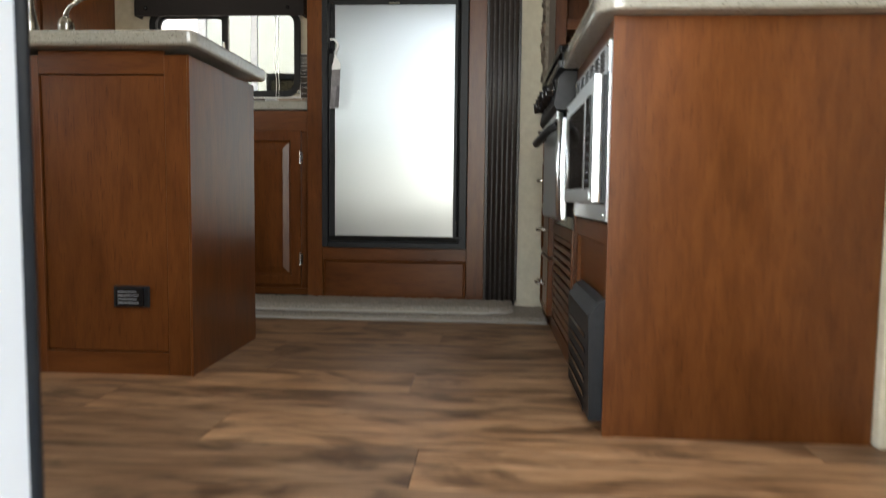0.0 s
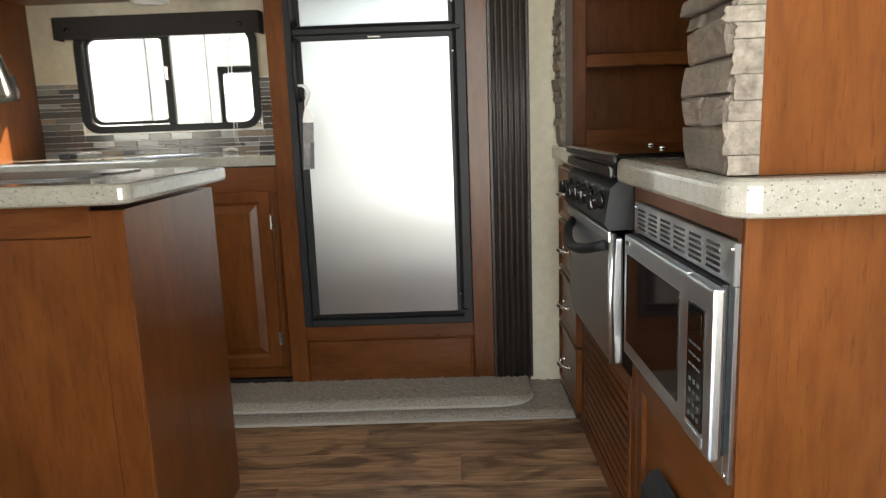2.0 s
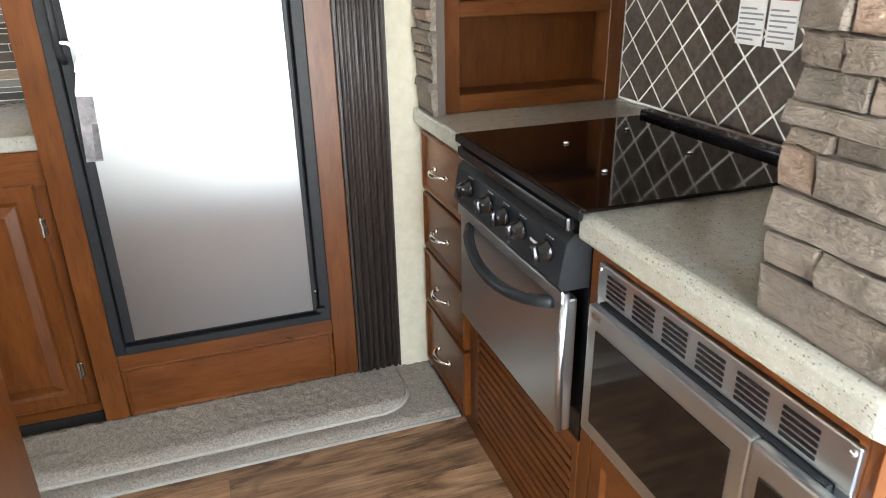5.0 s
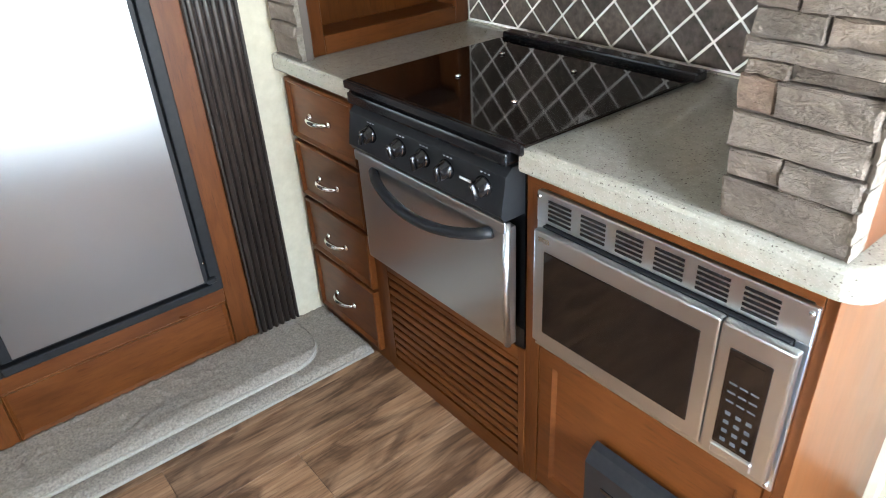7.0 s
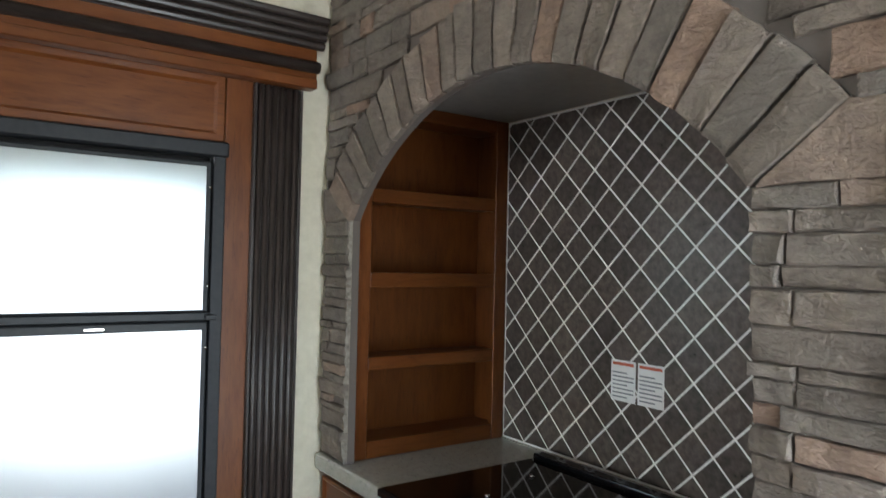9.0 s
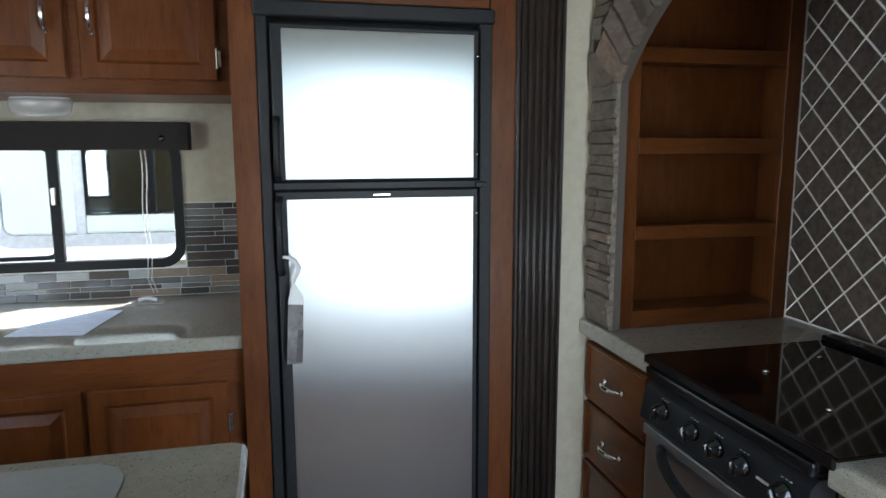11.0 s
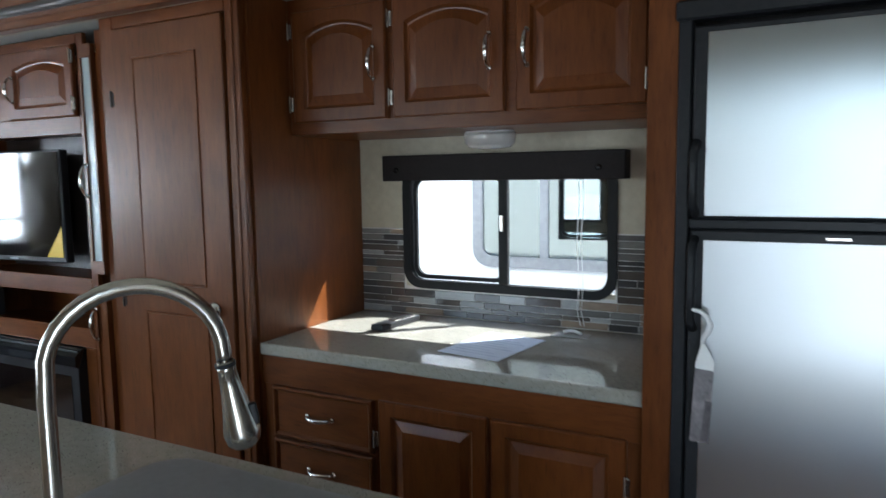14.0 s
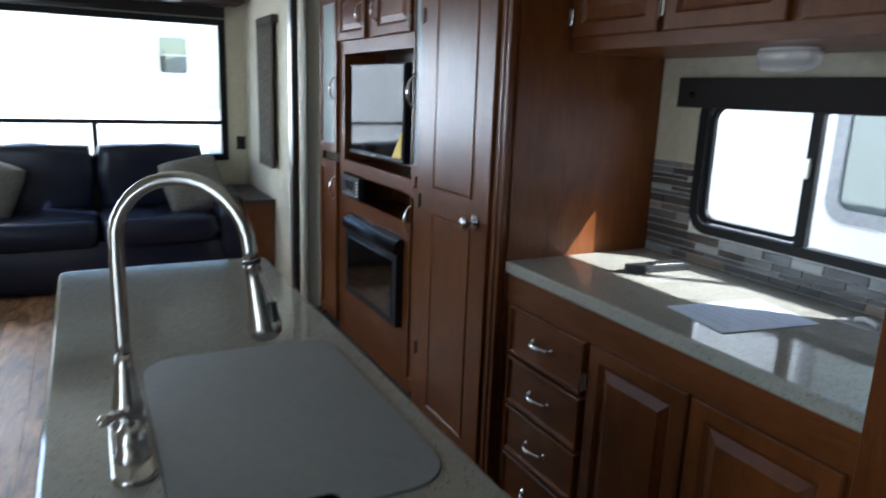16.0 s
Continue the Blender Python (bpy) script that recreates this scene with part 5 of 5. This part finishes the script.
part("niche_side", box(-1.7345, -1.72, EY + 0.0205, EY + 0.299, 0.33, 1.66), wood_z, ent)
for z in (1.635, 1.03, 0.80):
    part("niche_board", box(-2.635, -1.735, EY + 0.0205, EY + 0.299, z, z + 0.015), wood_x, ent)
part("niche_lining", box(-2.634, -1.736, EY + 0.24, EY + 0.299, 1.046, 1.634), espresso, ent, "dark niche lining")
for x0, w, hx, hg in ((-2.690, 0.40, 0.36, None), (-2.155, 0.415, 0.035, 0.421)):
    cabinet_door(ent, x0, EY - 0.001, 1.690, w, 0.268, arch=0.026, handle=(hx, 0.12, True), hinges=hg)
for x0, w, hx in ((-3.02, 0.305, 0.285), (-1.695, 0.07, 0.010)):
    for z0, z1, mm in ((1.08, 1.95, frosted), (0.08, 1.03, wood_z)):
        fr_d = part("side_door", put(frame_ring([(0, 0), (w, 0), (w, z1 - z0), (0, z1 - z0)], [(w * 0.13, 0.05), (w * 0.87, 0.05), (w * 0.87, z1 - z0 - 0.05), (w * 0.13, z1 - z0 - 0.05)], 0.0, -0.02, lambda u, v, d: (u, d, v)), x0, EY - 0.001, z0), wood_z, ent)
        part("glass" if mm is frosted else "panel", put(box(w * 0.12, w * 0.88, -0.012, -0.006, 0.045, z1 - z0 - 0.045), x0, EY - 0.001, z0), mm, fr_d, "pale frosted glass" if mm is frosted else "")
        hz = 0.36 if mm is frosted else 0.80
        smooth(part("handle", put(pull_bm(0.12, True), x0 + hx, EY - 0.021, z0 + hz), chrome, fr_d, "chrome bow handle"))

tv = thing("television", (-2.33, 4.05, 1.1), "flat black television with yellow corner sticker in the niche", "television")
TV_M = Matrix.Translation((-2.628, 4.056, 0)) @ Matrix.Rotation(math.atan2(0.045, 0.638), 4, "Z")
def tv_box(x0, x1, y0, y1, z0, z1, bevel=0.0):
    own = box(x0, x1, y0, y1, z0, z1, bevel)
    own.transform(TV_M)
    return own
tvb = part("body", tv_box(0.0, 0.640, 0.0, 0.042, 1.095, 1.572, 0.005), black_plastic, tv)
part("screen", tv_box(0.010, 0.630, -0.0025, 0.0005, 1.118, 1.562, 0.0005), black_glass, tvb, "glossy dark screen")
b2 = loft([[(0.530, y, 1.119), (0.628, y, 1.119), (0.628, y, 1.25)] for y in (-0.0032, -0.0026)])
b2.transform(TV_M)
part("sticker", b2, sticker_yellow, tvb, "yellow triangular sticker")
part("logo_bar", tv_box(0.29, 0.34, -0.0015, -0.0005, 1.103, 1.110), ink_grey, tvb)
part("wall_mount", tv_box(0.24, 0.40, 0.043, 0.185, 1.25, 1.42), black_plastic, tv)

radio = thing("stereo_receiver", (-2.49, EY, 0.86), "black stereo head unit set in the cabinet", "stereo")
rb = part("faceplate", box(-2.628, -2.36, EY - 0.018, EY + 0.019, 0.858, 0.978, 0.004, 2), black_plastic, radio)
part("display", box(-2.565, -2.44, EY - 0.0195, EY - 0.0175, 0.905, 0.95), mirror_dark, rb)
for k in range(5):
    part("button", box(-2.60 + 0.045 * k, -2.575 + 0.045 * k, EY - 0.0215, EY - 0.0175, 0.872, 0.882, 0.001), ink_grey, rb)
    part("button", box(-2.385, -2.370, EY - 0.0215, EY - 0.0175, 0.878 + 0.018 * k, 0.888 + 0.018 * k, 0.001), ink_white, rb)

fire = thing("electric_fireplace", (-2.16, EY, 0.33), "black electric fireplace insert with glass front", "fireplace")
fb = part("surround", box(-2.515, -1.805, EY - 0.035, EY + 0.25, 0.335, 0.762, 0.004, 2), black_plastic, fire)
part("top_bezel", loft([[(x, EY - 0.036, 0.69), (x, EY - 0.050, 0.70), (x, EY - 0.050, 0.74), (x, EY - 0.02, 0.766), (x, EY - 0.005, 0.766)] for x in (-2.52, -1.80)]), black_gloss, fb, "sloping glossy top bezel")
part("glass", box(-2.47, -1.85, EY - 0.038, EY - 0.0355, 0.37, 0.655, 0.001), black_glass, fb)
part("display", box(-2.24, -2.08, EY - 0.052, EY - 0.0505, 0.705, 0.73), mirror_dark, fb)

# ---- lounge end ----
rw = thing("window_2", (REAR, 2.7, 0.86), "wide black-framed rear lounge window with lower vents", "window", kind="structure")
plane_x = lambda u, v, d: (REAR + d, u, v)
part("window_frame", frame_ring([(RW_Y0 - 0.02, RW_Z0 - 0.02), (RW_Y1 + 0.02, RW_Z0 - 0.02), (RW_Y1 + 0.02, RW_Z1 + 0.02), (RW_Y0 - 0.02, RW_Z1 + 0.02)], [(RW_Y0 + 0.03, RW_Z0 + 0.03), (RW_Y1 - 0.03, RW_Z0 + 0.03), (RW_Y1 - 0.03, RW_Z1 - 0.03), (RW_Y0 + 0.03, RW_Z1 - 0.03)], -0.055, 0.02, plane_x), window_black, rw)
part("rail", box(REAR - 0.03, REAR + 0.012, RW_Y0 + 0.03, RW_Y1 - 0.03, 1.105, 1.137, 0.003), window_black, rw)
part("mullion", box(REAR - 0.03, REAR + 0.012, 2.795, 2.835, RW_Z0 + 0.03, 1.105, 0.003), window_black, rw)
for z0, z1 in ((RW_Z0 + 0.03, 1.105), (1.137, RW_Z1 - 0.03)):
    g1 = part("pane", box(REAR - 0.014, REAR - 0.010, RW_Y0 + 0.03, RW_Y1 - 0.03, z0, z1), glass, rw)
    g1.visible_shadow = False
rv = thing("roller_blind", (REAR, 2.8, 2.0), "dark rolled blind over the lounge window", "blind", shift=(0, 0.05, 0))
smooth(part("roll", tube([(REAR + 0.06, 1.66, 1.995), (REAR + 0.06, 3.76, 1.995)], 0.04, 16), valance_mat, rv, "rolled dark fabric"))
part("head_rail", box(REAR + 0.002, REAR + 0.10, 1.66, 3.76, 1.975, 2.038, 0.004), valance_mat, rv)
over = thing("overhead_cabinet", (REAR, 2.7, 2.04), "dark cherry overhead cabinet with frosted door panels above the lounge window", "cabinet")
part("carcass", box(REAR + 0.002, -4.66, 1.46, 3.925, 2.055, CEIL - 0.002, 0.003), maroon, over)
for y1 in (3.75, 3.02, 2.29):
    dd = part("door", put(frame_ring([(0, 0), (0.69, 0), (0.69, 0.46), (0, 0.46)], [(0.09, 0.07), (0.60, 0.07), (0.60, 0.385), (0.09, 0.385)], 0.0, 0.02, lambda u, v, d: (-4.659 + d, y1 - u, v)), 0, 0, 2.075), maroon, over)
    part("panel", box(-4.656, -4.650, y1 - 0.605, y1 - 0.085, 2.14, 2.465), frosted, dd, "pale frosted door panel")
plamp = thing("puck_lamp", (-4.72, 3.40, 2.04), "small pale lamp under the overhead cabinet", "lamp")
smooth(part("base", lathe([(0.07, 0.0), (0.07, -0.012), (0.055, -0.02)], (-4.74, 3.40, 2.0545), 20), paper_white, plamp))
crt = thing("side_curtain", (-4.3, 3.93, 0.85), "pale gathered fabric panel on the lounge side wall", "curtain", shift=(0.05, 0.05, 0))
loopsc = []
for z in [0.86 + 0.1 * k for k in range(11)]:
    row = [(-4.36 + 0.42 * i / 40, 3.885 + 0.018 * math.sin(i * 1.1 + 0.3 * math.sin(z * 4)), z) for i in range(41)]
    loopsc.append(row + [(x, y + 0.006, z) for x, y, z in reversed(row)])
smooth(part("fabric", loft(loopsc), pillow_mat, crt))
part("rod", box(-4.39, -3.91, 3.88, 3.927, 1.862, 1.92, 0.006), espresso, crt)
swp = thing("wall_switch", (REAR, 3.87, 0.98), "dark switch plate on the rear wall", "switch", shift=(0, 0.055, -0.03))
part("plate", box(REAR + 0.001, REAR + 0.007, 3.835, 3.91, 0.93, 1.04, 0.003, 2), black_plastic, swp)
part("rocker", box(REAR + 0.0072, REAR + 0.011, 3.860, 3.885, 0.96, 1.01, 0.001), black_gloss, swp)


def cushion(x0, x1, y0, y1, z0, z1, puff=0.03):
    own = bmesh.new()
    bmesh.ops.create_cube(own, size=1)
    bmesh.ops.subdivide_edges(own, edges=own.edges[:], cuts=9, use_grid_fill=True)
    c = Vector(((x0 + x1) / 2, (y0 + y1) / 2, (z0 + z1) / 2))
    s = Vector((x1 - x0, y1 - y0, z1 - z0))
    for v in own.verts:
        p = v.co * 2
        q = Vector((p.x * math.sqrt(1 - p.y ** 2 * 0.10 - p.z ** 2 * 0.10), p.y * math.sqrt(1 - p.x ** 2 * 0.10 - p.z ** 2 * 0.10), p.z * math.sqrt(1 - p.x ** 2 * 0.10 - p.y ** 2 * 0.10)))
        w = Vector((q.x * s.x, q.y * s.y, q.z * s.z)) / 2 + c
        w += v.co.normalized() * puff * 0.5 * noise.noise(w * 5)
        v.co = w
    return own


def pillow_bm(size, thick):
    """A stuffed square pillow: full in the middle, thin at the seam, pinched corners."""
    own = bmesh.new()
    bmesh.ops.create_grid(own, x_segments=16, y_segments=16, size=0.5)
    ring = bmesh.ops.solidify(own, geom=own.faces[:], thickness=0.02)
    for v in own.verts:
        u, w, s = v.co.x * 2, v.co.y * 2, 1 if v.co.z > -0.001 else -1
        full = max(0.0, (1 - u ** 4) * (1 - w ** 4)) ** 0.55
        pinch = 1 - 0.10 * (u * w) ** 2 - 0.05 * (1 - abs(u * w))
        v.co = Vector((s * (0.006 + thick * 0.5 * full * (1 + 0.12 * noise.noise((u * 2, w * 2, s)))), u * pinch * size / 2, w * pinch * size / 2))
    return own


sofa = thing("sofa", (-4.5, 2.7, 0), "dark navy leather two-seat sofa below the lounge window", "sofa", shift=(0, 0.06, 0))
smooth(part("base", cushion(-4.93, -4.05, 1.78, 3.62, 0.02, 0.36, 0.02), leather, sofa))
for y0, y1 in ((1.95, 2.73), (2.735, 3.52)):
    smooth(part("seat_cushion", cushion(-4.72, -4.0, y0, y1, 0.32, 0.51), leather, sofa))
    smooth(part("back_cushion", cushion(-4.95, -4.66, y0, y1, 0.46, 0.97), leather, sofa))
for y0, y1 in ((1.77, 1.96), (3.51, 3.68)):
    smooth(part("armrest", cushion(-4.93, -4.06, y0, y1, 0.05, 0.66), leather, sofa))
pl = pillow_bm(0.46, 0.17)
pl.transform(Matrix.Translation((-4.44, 3.46, 0.685)) @ Matrix.Rotation(radians(-30), 4, "Y") @ Matrix.Rotation(radians(12), 4, "X"))
smooth(solid("throw_pillow", pl, pillow_mat, "beige patterned throw pillow on the sofa", "pillow", "sofa pillows"))
pl = pillow_bm(0.42, 0.16)
pl.transform(Matrix.Translation((-4.46, 2.12, 0.70)) @ Matrix.Rotation(radians(-24), 4, "Y") @ Matrix.Rotation(radians(-20), 4, "X"))
smooth(solid("throw_pillow", pl, pillow_mat, "beige patterned throw pillow on the sofa", "pillow", "sofa pillows"))
endt = thing("end_table", (-4.4, 3.8, 0), "dark brown end table beside the sofa", "table", shift=(0, 0.05, 0))
part("tabletop", box(-4.85, -4.02, 3.695, 3.922, 0.585, 0.615, 0.005, 2), espresso_x, endt)
part("cabinet_body", box(-4.83, -4.05, 3.71, 3.918, 0.0, 0.584, 0.003), wood_z, endt)

# ---- outside ----
def trailer(name, x0, x1, y0, y1, face, windows, label, top=2.75):
    t_ = thing(name, ((x0 + x1) / 2, (y0 + y1) / 2, -0.75), label, "travel trailer", "parked trailers")
    part("body", box(x0, x1, y0, y1, -0.25, top, 0.08, 3), white_gel, t_)
    part("skirt", box(x0 + 0.1, x1 - 0.1, y0 + 0.1, y1 - 0.1, -0.75, -0.255), black_plastic, t_)
    for u0, u1, v0, v1 in windows:
        if face == "y":
            pf = lambda u, v, d: (u, y0 + d, v)
        else:
            pf = lambda u, v, d: (x1 - d, u, v)
        w = part("window", frame_ring(rounded_loop(u0, u1, v0, v1, 0.09), rounded_loop(u0 + 0.055, u1 - 0.055, v0 + 0.055, v1 - 0.055, 0.05), 0.01, -0.02, pf), grey_frame, t_)
        part("pane", loft([[pf(u, v, d) for u, v in rounded_loop(u0 + 0.03, u1 - 0.03, v0 + 0.03, v1 - 0.03, 0.06)] for d in (-0.004, -0.008)]), tinted_mirror, w)
        part("crossbar", loft([[pf(u, v, -0.012) for u, v in c4], [pf(u, v, -0.022) for u, v in c4]]), nickel, w) if (c4 := [(u0 + 0.03, (v0 + v1) / 2 - 0.012), (u1 - 0.03, (v0 + v1) / 2 - 0.012), (u1 - 0.03, (v0 + v1) / 2 + 0.012), (u0 + 0.03, (v0 + v1) / 2 + 0.012)]) and face == "x" else None
        if face == "y":
            um = u0 + 0.24 * (u1 - u0)
            part("mullion", box(um - 0.022, um + 0.022, y0 - 0.018, y0 - 0.009, v0 + 0.054, v1 - 0.054, 0.003), grey_frame, w)
    return t_


trailer("parked_trailer", -6.0, 5.5, 5.50, 7.9, "y", ((-0.745, 0.85, 0.975, 1.75),), "white travel trailer parked close beside the buffet window", 2.22)
trailer("parked_trailer", -14.5, -10.24, -3.0, 4.46, "x", ((3.75, 4.24, 1.515, 2.135),), "white travel trailer parked behind the lounge window")


def tree(x, y, h, seed):
    random.seed(seed)
    t_ = thing("tree", (x, y, -0.75), "leafy green tree beyond the parked trailers", "tree", "trees")
    tr = tube([(x, y, -0.75), (x + 0.05, y, h * 0.25), (x - 0.05, y + 0.1, h * 0.6), (x, y, h * 0.85)], [0.2, 0.16, 0.1, 0.03], 8)
    for k in range(6):
        a = random.uniform(0, 6.28)
        z = h * random.uniform(0.3, 0.65)
        tube([(x, y, z), (x + 0.8 * math.cos(a), y + 0.8 * math.sin(a), z + 0.6), (x + 1.5 * math.cos(a), y + 1.5 * math.sin(a), z + 1.1)], [0.07, 0.045, 0.015], 6, tr)
    part("trunk", tr, bark_mat, t_)
    vs, fs = [], []
    for k in range(2600):
        d = Vector((random.gauss(0, 1), random.gauss(0, 1), random.gauss(0, 1))).normalized() * random.uniform(0.35, 1.0)
        c = Vector((x, y, h * 0.68)) + Vector((d.x * 1.9, d.y * 1.9, d.z * h * 0.34)) * (1 + 0.3 * noise.noise(d * 2.5))
        a, b = Vector((random.gauss(0, 1), random.gauss(0, 1), random.gauss(0, 1))).normalized(), None
        b = a.orthogonal().normalized()
        s = random.uniform(0.06, 0.13)
        i = len(vs)
        vs += [c + a * s, c + b * s * 0.6, c - a * s, c - b * s * 0.6]
        fs.append((i, i + 1, i + 2, i + 3))
    me = bpy.data.meshes.new("crown")
    me.from_pydata([Vector(v) - Vector((x, y, -0.75)) for v in vs], [], fs)
    me.materials.append(leaf_mat)
    cr = new("crown", me)
    cr.parent = t_
    return t_


tree(-16.5, 7.7, 5.0, 3)
tree(-19.0, 9.6, 5.6, 4)

# ---- mosaic backsplash on the slide-out wall ----
random.seed(5)
mos = thing("mosaic_backsplash", (-0.2, SLIDE_BACK, 0.911), "grey and brown linear glass mosaic around the buffet window", "backsplash", kind="structure")
mb = box(-0.80, 0.427, SLIDE_BACK - 0.003, SLIDE_BACK - 0.0002, 0.9115, 1.02)
box(-0.80, -0.6, SLIDE_BACK - 0.003, SLIDE_BACK - 0.0002, 1.02, 1.242, bm=mb)
box(0.207, 0.427, SLIDE_BACK - 0.003, SLIDE_BACK - 0.0002, 1.02, 1.242, bm=mb)
part("grout_bed", mb, grout, mos)
z = 0.9135
unit = {}
while z < 1.232:
    h = random.choice((0.0165, 0.0245, 0.0245, 0.031))
    h = min(h, 1.240 - z)
    spans = [(-0.799, 0.425)] if z + h < 1.013 else [(-0.799, -0.607), (0.214, 0.425)]
    for xa, xb in spans:
        x = xa
        while x < xb - 0.004:
            w = min(random.choice((0.065, 0.10, 0.13, 0.165)), xb - x)
            if xb - x - w < 0.02:
                w = xb - x
            part("mosaic_tile", loft([[(x + i_, y, z + i_), (x + w - 0.0024 - i_, y, z + i_), (x + w - 0.0024 - i_, y, z + h - 0.0024 - i_), (x + i_, y, z + h - 0.0024 - i_)] for y, i_ in ((SLIDE_BACK - 0.003, 0), (SLIDE_BACK - 0.0062, 0), (SLIDE_BACK - 0.007, 0.0012))]), mosaic, mos)
            x += w
    z += h

# ---- floor planks ----
random.seed(9)
PW = 0.19
y = 1.29
row = 0
while y < FAR:
    yb, ya = min(y + PW, FAR + 0.04), max(y, NEAR - 0.002)
    x = REAR - random.uniform(0.0, 0.9)
    while x < CROSS:
        xe = x + 1.22
        xa, xb = max(x, REAR), min(xe, CROSS - 0.001)
        if xb - xa > 0.01:
            part("plank", loft([[(xa + i_, ya + i_, z), (xb - 0.0008 - i_, ya + i_, z), (xb - 0.0008 - i_, yb - 0.0008 - i_, z), (xa + i_, yb - 0.0008 - i_, z)] for z, i_ in ((-0.0038, 0), (-0.0008, 0), (0.0, 0.0008))]), plank_wood, floor)
        x = xe
    y += PW
    row += 1
